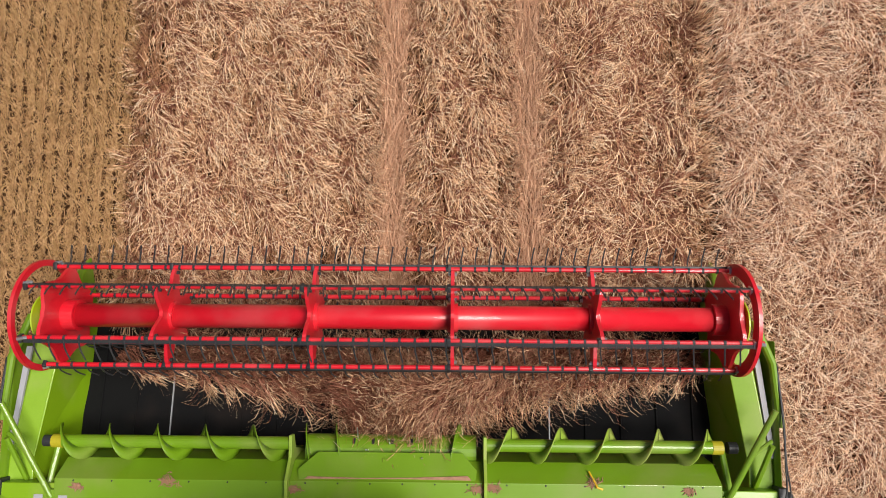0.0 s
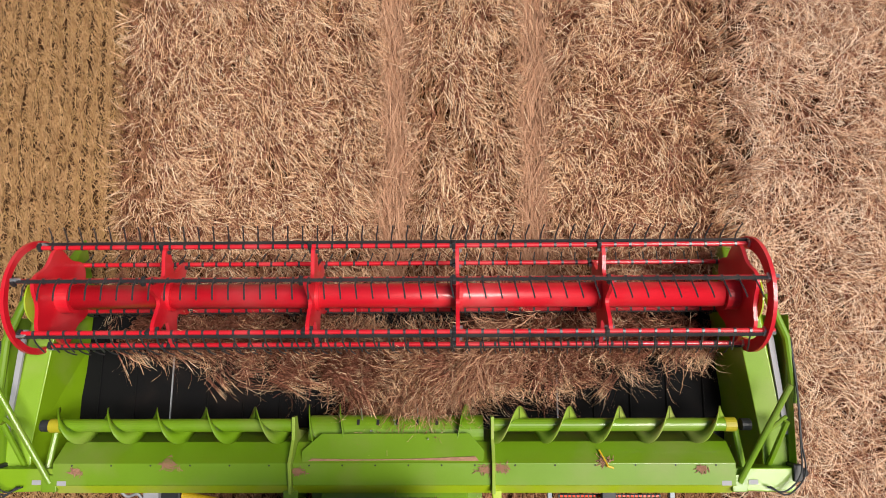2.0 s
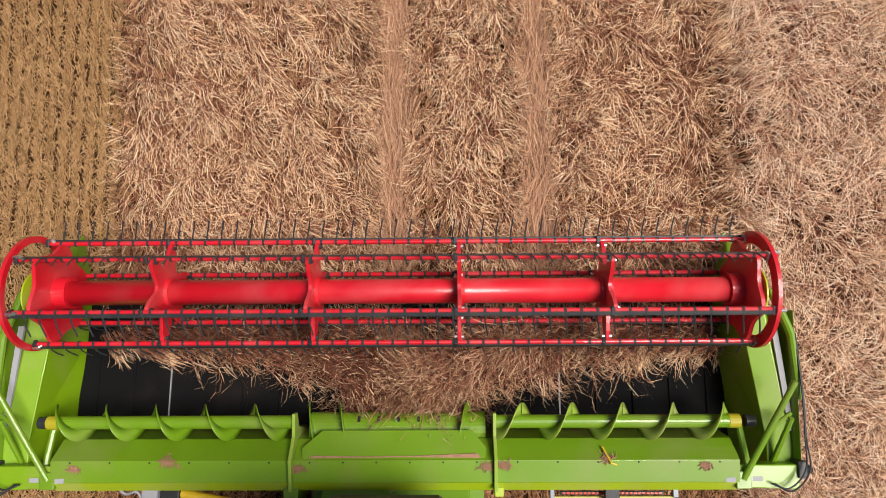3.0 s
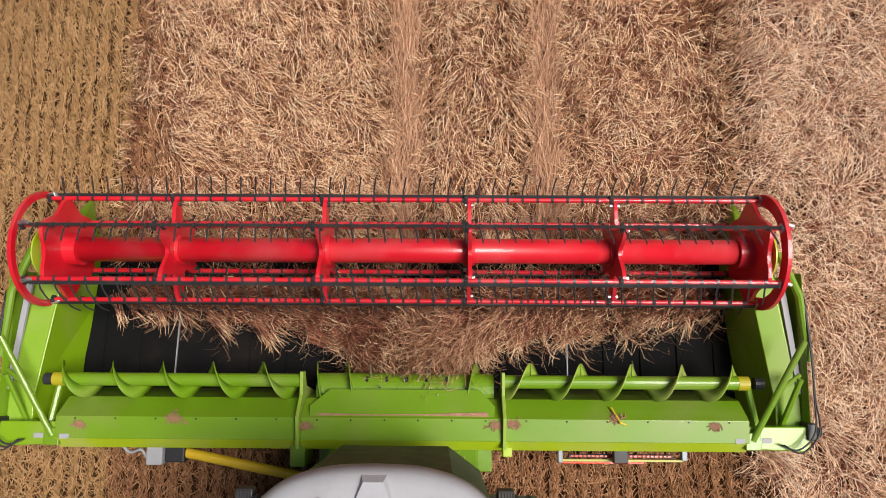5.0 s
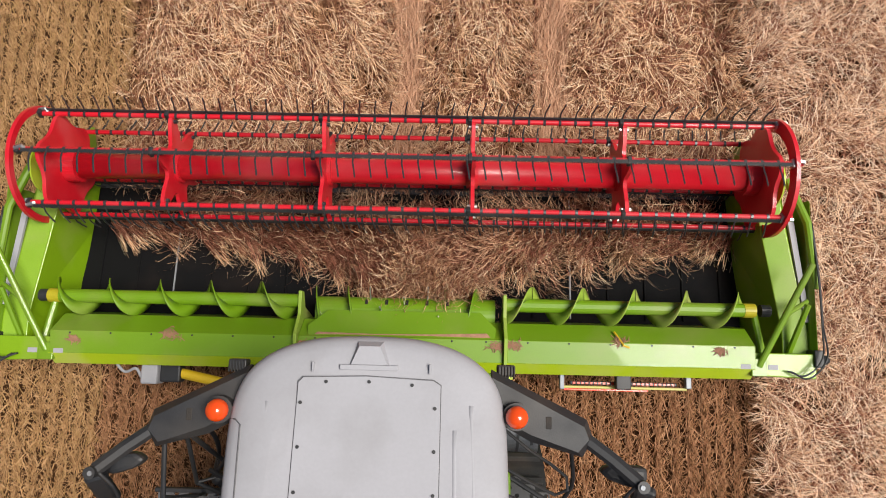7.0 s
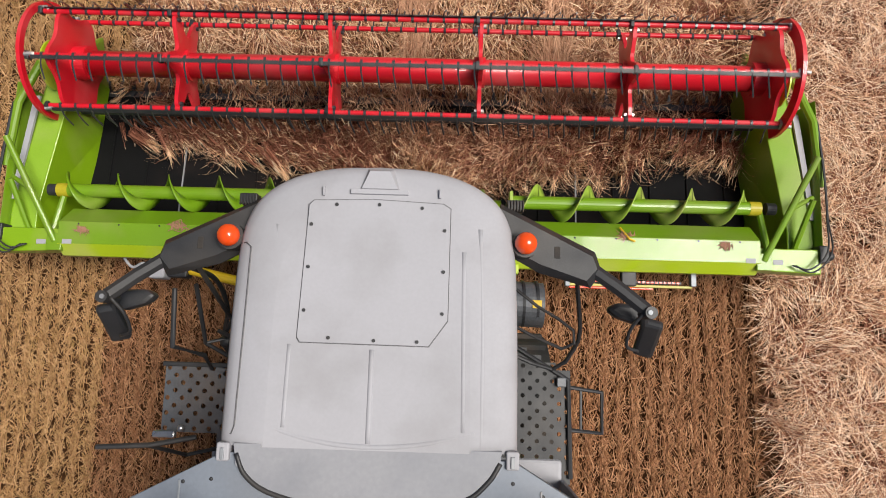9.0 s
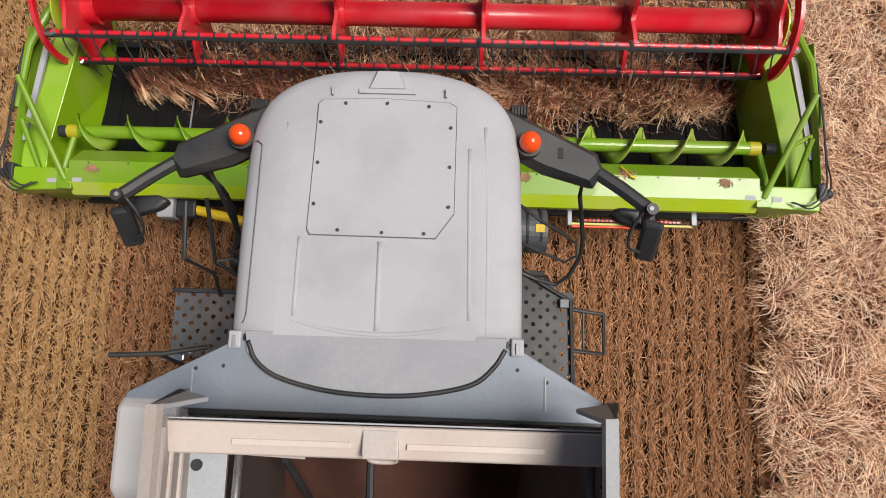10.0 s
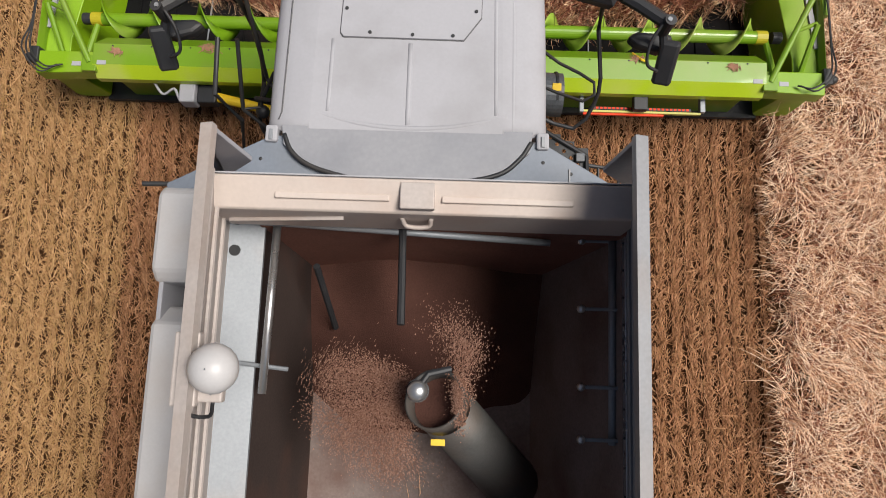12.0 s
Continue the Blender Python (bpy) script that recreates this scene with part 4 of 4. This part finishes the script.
def holed_plate(x0, x1, y0, y1, z, pitch, r, shape=None):
    """A plate with real round holes (small squares with cut corners), built cell by cell."""
    g = bmesh.new()
    nx, ny = max(1, round((x1 - x0) / pitch)), max(1, round((y1 - y0) / pitch))
    dx, dy = (x1 - x0) / nx, (y1 - y0) / ny
    for i in range(nx):
        for j in range(ny):
            cx, cy = x0 + (i + 0.5) * dx, y0 + (j + 0.5) * dy
            if shape and not shape(cx, cy):
                continue
            if (i + j) % 2:
                c = [g.verts.new((cx + a * dx / 2, cy + b * dy / 2, z)) for a, b in ((-1, -1), (1, -1), (1, 1), (-1, 1))]
                g.faces.new(c)
                continue
            o, q = [], []
            for k in range(8):
                a = k * math.tau / 8
                ca, sa = math.cos(a), math.sin(a)
                f = max(abs(ca), abs(sa))
                o.append(g.verts.new((cx + ca / f * dx / 2, cy + sa / f * dy / 2, z)))
                q.append(g.verts.new((cx + ca * r, cy + sa * r, z)))
            for k in range(8):
                g.faces.new((o[k], o[(k + 1) % 8], q[(k + 1) % 8], q[k]))
    bmesh.ops.remove_doubles(g, verts=g.verts, dist=0.0008)
    ext = bmesh.ops.extrude_face_region(g, geom=list(g.faces))
    for v in ext["geom"]:
        if isinstance(v, bmesh.types.BMVert):
            v.co.z -= 0.01
    return g


def build_platforms():
    part("platform", holed_plate(-2.08, -1.55, -1.82, -1.22, 1.95, 0.066, 0.022), STEP, combine, "perforated dark steel step")
    part("platform", holed_plate(-1.55, -0.95, -1.95, -1.25, 2.02, 0.075, 0.026), STEP, combine, "perforated dark steel landing")
    part("platform_edge", box(-2.10, -1.5, -1.24, -1.20, 1.93, 1.99, 0.008), BLACK, combine)
    part("latch", box(-2.12, -1.92, -1.86, -1.80, 1.98, 2.04, 0.012), CHROME, combine)
    part("latch", ball(-1.88, -1.78, 2.0, 0.035), CHROME, combine)
    part("platform", holed_plate(0.90, 1.52, -2.10, -0.85, 2.25, 0.062, 0.019, lambda x, y: y < -1.2 + (1.52 - x) * 0.55), BLACK, combine, "perforated dark steel walkway")
    part("platform_edge", rod([(0.92, -0.90, 2.27), (1.50, -1.24, 2.27), (1.52, -2.05, 2.27)], 0.022, 8), BLACK, combine)
    part("bracket_plate", box(1.40, 1.48, -1.30, -1.22, 2.26, 2.30, 0.008), STEP, combine)
    canister = part("air_canister", rod([(0.70, -0.58, 2.08), (1.26, -0.60, 2.08), (1.30, -0.60, 2.08)], 0.20, 28), STEP, combine, "dull grey air canister")
    for x in (0.95, 1.12, 1.24):
        part("canister_band", rod([(x - 0.012, -0.59, 2.08), (x + 0.012, -0.59, 2.08)], 0.206, 28), BLACK, canister)
    part("sticker", box(1.19, 1.27, -0.64, -0.57, 2.281, 2.287), YELLOW, combine, "yellow sticker")
    part("side_cover", plate([(0.88, -0.8), (1.06, -0.95), (1.06, -1.15), (0.88, -1.2)], 2.2, 2.3, 0.02), GREEN, combine)


def build_tank():
    y0, y1 = -2.0, -5.3
    # tall side boards
    for s, top, low in ((-1, -0.90, -1.11), (1, 1.235, 1.43)):
        t = 0.025 * s
        g = bmesh.new()
        line = [(low, 3.84), (low + (top - low) * 0.15, 4.05), (low + (top - low) * 0.62, 4.62), (top, 4.93), (top - t * 2.0, 4.95), (top - t * 2.0, 4.90)]
        n = len(line)
        front = [-2.14, -2.12, -2.04, -1.96, -1.96, -1.96]
        a = [g.verts.new((x, f, z)) for (x, z), f in zip(line, front)]
        b = [g.verts.new((x, y1, z)) for x, z in line]
        for i in range(n - 1):
            g.faces.new((a[i], a[i + 1], b[i + 1], b[i]))
        board = part("side_board", g, DUSTY if s < 0 else BOARD, combine, "tall dust-coated grain tank board" if s < 0 else "tall steel grain tank board, greyed for its shaded side")
        sol = board.modifiers.new("thick", "SOLIDIFY")
        sol.thickness, sol.offset = 0.022, 0
        for f in (0.25, 0.5, 0.72):
            x, z = low + (top - low) * f, 3.84 + 1.09 * f
            part("board_rib", rod([(x - t * 0.4, -2.1, z), (x - t * 0.4, y1, z)], 0.014, 6), DUSTY if s < 0 else BOARD, board)
        part("board_end", prism([(top - t * 2.0, 4.95), (top, 4.93), (low + (top - low) * 0.3, 4.25), (low, 3.90), (low + t * 2.6, 3.90), (top - t * 3.4, 4.4)], -1.99, -1.965, "y", 0.004), WHITE if s < 0 else BOARD, board)
    # front board
    front = part("front_board", prism([(-2.082, 4.46), (-2.092, 4.475), (-2.255, 4.40), (-2.264, 4.385), (-2.270, 3.96), (-2.258, 3.95), (-2.250, 4.375), (-2.100, 4.445)], -1.05, 1.36, "x", 0.004), DUSTED_WHITE, combine, "dust-coated white front board of the grain tank")
    part("board_face", prism([(-2.077, 4.458), (-2.087, 4.382), (-2.148, 3.925), (-2.140, 3.923), (-2.079, 4.38), (-2.069, 4.458)], -1.04, 1.35, "x"), WHITE, front)
    for x0, x1 in ((-0.66, -0.03), (0.26, 0.98)):
        part("board_slat", box(x0, x1, -2.205, -2.170, 4.418, 4.448, 0.005), DUSTED_WHITE, front)
    part("board_hinge", box(0.03, 0.22, -2.25, -2.10, 4.42, 4.476, 0.008), DUSTY, front)
    part("gusset", prism([(-1.0, 4.10), (-0.3, 4.28), (-0.3, 4.30), (-1.0, 4.16)], -2.290, -2.268, "y", 0.003), DUSTY, front)
    part("hook", rod(smooth_line([(0.03, -2.26, 4.28), (0.06, -2.30, 4.22), (0.18, -2.30, 4.22), (0.2, -2.26, 4.28)], 5), 0.014, 7), DUSTY, front, smooth=True)
    part("gap_strip", box(-1.15, 1.42, -2.13, -2.08, 3.60, 3.80, 0.01), BLACK, combine)
    # ledges and rails inside
    part("left_ledge", prism([(-1.14, 3.86), (-0.88, 3.815), (-0.88, 3.785), (-1.14, 3.83)], -5.2, -2.14, "y", 0.003), GALV, combine, "galvanised ledge with two holes")
    for y in (-2.22, -2.42):
        part("ledge_hole", rod([(-1.055, y, 3.835), (-1.055, y, 3.852)], 0.036, 16), BLACK, combine)
    for i in range(9):
        part("dimple", ball(-1.08 + 0.07 * (i % 3), -2.85 - 0.09 * (i // 3) - 0.03 * (i % 2), 3.842 - 0.012 * (i % 3), 0.014, sz=0.4), GALV, combine)
    part("tank_rail", rod([(-0.78, -2.27, 3.90), (-0.80, -3.30, 3.90)], 0.026, 12), CHROME, combine, smooth=True)
    part("tank_rail", rod([(-0.98, -2.24, 3.92), (0.95, -2.30, 3.80)], 0.022, 10), GALV, combine, smooth=True)
    part("tank_rail", rod([(1.36, -2.27, 3.75), (1.36, -3.55, 3.72)], 0.024, 12), GALV, combine, smooth=True)
    for y in (-2.27, -2.71, -3.2, -3.52):
        part("rail_bracket", rod([(1.14, y, 3.74), (1.44, y, 3.76)], 0.012, 6), GALV, combine)
        part("rail_bolt", ball(1.16, y, 3.75, 0.028), CHROME, combine)
    part("rail_bracket", rod([(-1.0, -3.12, 3.86), (-0.66, -3.15, 3.86)], 0.014, 6), GALV, combine)
    part("right_strip", box(1.405, 1.425, -5.2, -2.15, 3.80, 3.88, 0.003), CHROME, combine)
    for i in range(16):
        part("strip_rivet", ball(1.403, -2.3 - i * 0.17, 3.86, 0.009), BLACK, combine)
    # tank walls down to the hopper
    part("tank_wall", prism([(-0.91, 3.79), (-0.885, 3.79), (-0.80, 2.3), (-0.84, 2.3)], -5.2, -2.2, "y"), SHADED_WALL, combine)
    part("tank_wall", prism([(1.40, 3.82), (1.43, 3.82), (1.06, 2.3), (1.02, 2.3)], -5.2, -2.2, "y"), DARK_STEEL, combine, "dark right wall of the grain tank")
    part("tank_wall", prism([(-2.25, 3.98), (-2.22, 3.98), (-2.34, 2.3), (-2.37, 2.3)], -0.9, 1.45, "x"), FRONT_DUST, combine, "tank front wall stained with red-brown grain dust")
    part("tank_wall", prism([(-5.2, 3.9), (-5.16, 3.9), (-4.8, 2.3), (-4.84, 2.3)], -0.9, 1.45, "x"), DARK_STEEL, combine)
    part("tank_post", rod([(0.01, -2.24, 3.88), (0.03, -2.86, 3.98)], 0.024, 8), BLACK, combine)
    part("tank_post", rod([(-0.62, -2.45, 3.4), (-0.58, -2.85, 2.7)], 0.025, 8), BLACK, combine)
    # body under the tank: sheet sides, rear hood, axle parts
    part("body_shell", prism([(-1.18, 0.95), (-1.50, 1.7), (-1.50, 2.28), (1.45, 2.28), (1.45, 1.7), (1.15, 0.95)], -7.6, -1.9, "y", 0.03), WHITE, combine)
    for s, x in ((-1, -1.52), (1, 1.47)):
        part("tank_side", box(min(x, x - s * 0.03), max(x, x - s * 0.03), -5.3, -2.06, 2.28, 3.84, 0.006), WHITE, combine)
    part("rear_hood", prism([(-5.3, 2.28), (-5.3, 3.85), (-5.6, 3.9), (-7.2, 3.6), (-7.9, 2.8), (-8.0, 1.4), (-7.6, 1.2), (-7.6, 2.28)], -1.45, 1.40, "x", 0.05), WHITE, combine)
    part("feeder_house", prism([(-0.12, 0.45), (-0.12, 1.05), (-0.9, 1.45), (-2.0, 2.2), (-2.0, 1.2), (-1.0, 0.75)], -0.78, 0.82, "x", 0.02), GREEN, combine)
    part("side_panel", prism([(-2.02, 3.0), (-2.02, 3.86), (-2.08, 3.93), (-2.56, 3.93), (-2.64, 3.86), (-2.64, 3.0)], -1.545, -1.17, "x", 0.03), CLEAN_WHITE, combine, "bulging white side panel")
    part("side_panel", prism([(-2.78, 3.0), (-2.78, 3.70), (-2.9, 3.88), (-5.2, 3.88), (-5.25, 3.0)], -1.535, -1.17, "x", 0.03), CLEAN_WHITE, combine, "bulging white side panel")
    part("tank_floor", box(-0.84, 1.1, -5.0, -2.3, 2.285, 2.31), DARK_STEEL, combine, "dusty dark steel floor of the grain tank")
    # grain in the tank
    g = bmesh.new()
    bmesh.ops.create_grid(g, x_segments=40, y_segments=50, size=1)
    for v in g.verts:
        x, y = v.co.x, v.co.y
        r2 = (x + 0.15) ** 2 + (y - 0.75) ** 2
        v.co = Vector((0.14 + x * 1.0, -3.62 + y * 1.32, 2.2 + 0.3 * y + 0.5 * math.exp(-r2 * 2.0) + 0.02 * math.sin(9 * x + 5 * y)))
    part("stored_grain", g, GRAIN, combine, "heap of red-brown grain, darkened for the shade deep in the tank", smooth=True)
    # loading auger with its mouth and thrown grain
    part("fill_auger", rod([(0.82, -3.95, 2.9), (0.30, -3.32, 4.12)], 0.20, 28, ends=0.165), AUGER, combine, "grey steel loading auger", smooth=True)
    lip = bmesh.new()
    turn = Matrix.Translation((0.30, -3.32, 4.12)) @ Vector((-0.05, 0.05, 0.13)).to_track_quat("Z", "Y").to_matrix().to_4x4()
    rings = [[lip.verts.new(turn @ Vector((r * math.cos(k * math.tau / 28), r * math.sin(k * math.tau / 28), z))) for k in range(28)]
             for r, z in ((0.167, 0.0), (0.174, 0.15), (0.160, 0.15), (0.150, 0.01))]
    for p, q in zip(rings, rings[1:] + rings[:1]):
        for k in range(28):
            lip.faces.new((p[k], p[(k + 1) % 28], q[(k + 1) % 28], q[k]))
    part("auger_mouth", lip, AUGER, combine, "worn dusty mouth of the auger", smooth=True)
    # Dark grain-brown disc added below the rim for the shade inside the mouth.
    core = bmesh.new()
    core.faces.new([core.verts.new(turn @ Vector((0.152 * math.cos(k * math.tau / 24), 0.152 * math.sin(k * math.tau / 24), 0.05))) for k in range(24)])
    part("mouth_shade_disc", core, GRAIN, combine)
    part("auger_cap", ball(0.165, -3.22, 4.42, 0.055, sz=0.8), CHROME, combine, smooth=True)
    part("cap_ring", rod([(0.165, -3.22, 4.36), (0.165, -3.22, 4.395)], 0.062, 20), BLACK, combine)
    part("auger_scraper", rod([(0.17, -3.2, 4.4), (0.22, -3.13, 4.4), (0.34, -3.10, 4.38)], 0.018, 8), BLACK, combine)
    part("sticker", box(0.24, 0.32, -3.535, -3.50, 4.13, 4.136), YELLOW, combine, "yellow sticker")
    # work lamp globe on the left board
    globe = part("lamp_globe", ball(-0.73, -3.12, 4.98, 0.115, sz=0.9), CLEAN_WHITE, combine, "round translucent white lamp", smooth=True)
    part("globe_seam", rod([(-0.73, -3.235, 4.98), (-0.73, -3.12, 5.084), (-0.73, -3.005, 4.98)], 0.004, 5), GALV, globe)
    part("lamp_bracket", box(-0.94, -0.72, -3.28, -3.22, 4.80, 4.86, 0.01), DUSTY, combine)
    part("lamp_bracket", box(-0.95, -0.83, -3.30, -2.96, 4.84, 4.90, 0.01), DUSTY, combine)
    part("lamp_cable", rod(smooth_line([(-0.78, -3.28, 4.8), (-0.83, -3.36, 4.7), (-0.95, -3.34, 4.7), (-0.98, -3.2, 4.7)], 5), 0.010, 6), BLACK, combine, smooth=True)


def build_wheels():
    for s in (-1, 1):
        for y, r, w in ((-1.7, 0.88, 0.32), (-6.3, 0.62, 0.26)):
            x = s * 1.15
            tyre = part("wheel", rod([(x - w, y, r - 0.02), (x - w + 0.06, y, r - 0.02), (x + w - 0.06, y, r - 0.02), (x + w, y, r - 0.02)], r - 0.04, 40), TYRE, combine, "large black lugged tyre")
            part("rim", rod([(x + s * w, y, r), (x + s * (w + 0.02), y, r)], r * 0.5, 28), WHITE, tyre)
            for k in range(18):
                a = k * math.tau / 18
                m = Matrix.Translation((x, y, r)) @ Matrix.Rotation(a, 4, "X")
                lug = box(-w * 0.9, w * 0.9, -0.035, 0.035, r - 0.06, r, 0.01)
                bmesh.ops.transform(lug, matrix=m, verts=lug.verts)
                part("lug", lug, TYRE, tyre)
        part("axle", rod([(-1.1, -1.7, 0.86), (1.1, -1.7, 0.86)], 0.14, 12), BLACK, combine) if s > 0 else None
        part("axle", rod([(-1.1, -6.3, 0.6), (1.1, -6.3, 0.6)], 0.1, 12), BLACK, combine) if s > 0 else None


build_cab()
build_mirrors()
build_platforms()
build_tank()
build_wheels()

# kernels that the auger throws, in clouds that spin off its mouth
clouds = []


def build_kernels():
    r = np.random.default_rng(5)

    tet = np.array([(1, 1, 1), (1, -1, -1), (-1, 1, -1), (-1, -1, 1)], float)

    def cloud(cx, cy, cz, p):
        n = len(p)
        size = r.uniform(0.0014, 0.0034, n)
        v = (p[:, None, :] + tet[None] * size[:, None, None]).reshape(-1, 3)
        b = (np.arange(n) * 4)[:, None]
        f = np.concatenate([b + np.array([[0, 1, 2]]), b + np.array([[0, 2, 3]]), b + np.array([[0, 3, 1]]), b + np.array([[1, 3, 2]])])
        me = bpy.data.meshes.new("kernel_spray")
        me.from_pydata(v.tolist(), [], [tuple(c) for c in f.tolist()])
        me.materials.append(KERNEL)
        ob = new("kernel_spray", me)
        ob.location = (cx, cy, cz)
        tagged(ob, "spray of pale kernels thrown from the loading auger", "grain", "thrown grain", "stuff")
        clouds.append((ob, (cx, cy, cz)))
    # a jet ahead of the mouth, widening as it goes
    for i in range(5):
        n, w = 1300 - 170 * i, 0.018 + 0.017 * i
        cloud(0.385 + 0.016 * i - 0.006 * i * i, -3.27 + 0.10 * i, 4.28 - 0.02 * i, r.normal(0, 1, (n, 3)) * (w, 0.06, 0.05))
    # a fan of curved streaks swept round the other side
    for i in range(14):
        a0, reach = radians(126 + 8.0 * i), (0.52, 0.40, 0.60, 0.46)[i % 4]
        n = 1500
        u = r.random(n) ** 0.8
        ang = a0 + 0.55 * u + r.normal(0, 0.15, n)
        d = 0.13 + reach * u
        p = np.stack([d * 1.1 * np.cos(ang), d * 0.8 * np.sin(ang), -0.25 * u ** 2 + r.normal(0, 0.02, n)], 1)
        p[:, :2] += r.normal(0, 1, (n, 2)) * (0.012 + 0.035 * u)[:, None]
        cloud(0.22, -3.30, 4.02, p)


build_kernels()


# ---- what moves ----


def motions():
    ride = [(t, pose(0, SPEED * t, 0)) for t in TICKS]
    walk(header, ride)
    walk(combine, ride)
    walk(reel, [(t, pose(0, REEL_Y + SPEED * t, REEL_Z, REEL_PHASE + REEL_TURN * t, 0, 0)) for t in TICKS])
    for k, bat in enumerate(bats):
        walk(bat, bat_rows(k))
    for k, (ob, (x, y, z)) in enumerate(clouds):
        rows = []
        for i in range(121):
            t = i / 10
            j = random.Random(k * 1000 + i)
            rows.append((t, pose(x + j.uniform(-0.03, 0.03), y + j.uniform(-0.04, 0.04) + SPEED * t, z + j.uniform(-0.03, 0.03), j.uniform(-6, 6), j.uniform(-6, 6), j.uniform(-9, 9))))
        walk(ob, rows)
    for k, (ob, cx, cy) in enumerate(clumps):
        walk(ob, clump_rows(cx, cy, k))


motions()
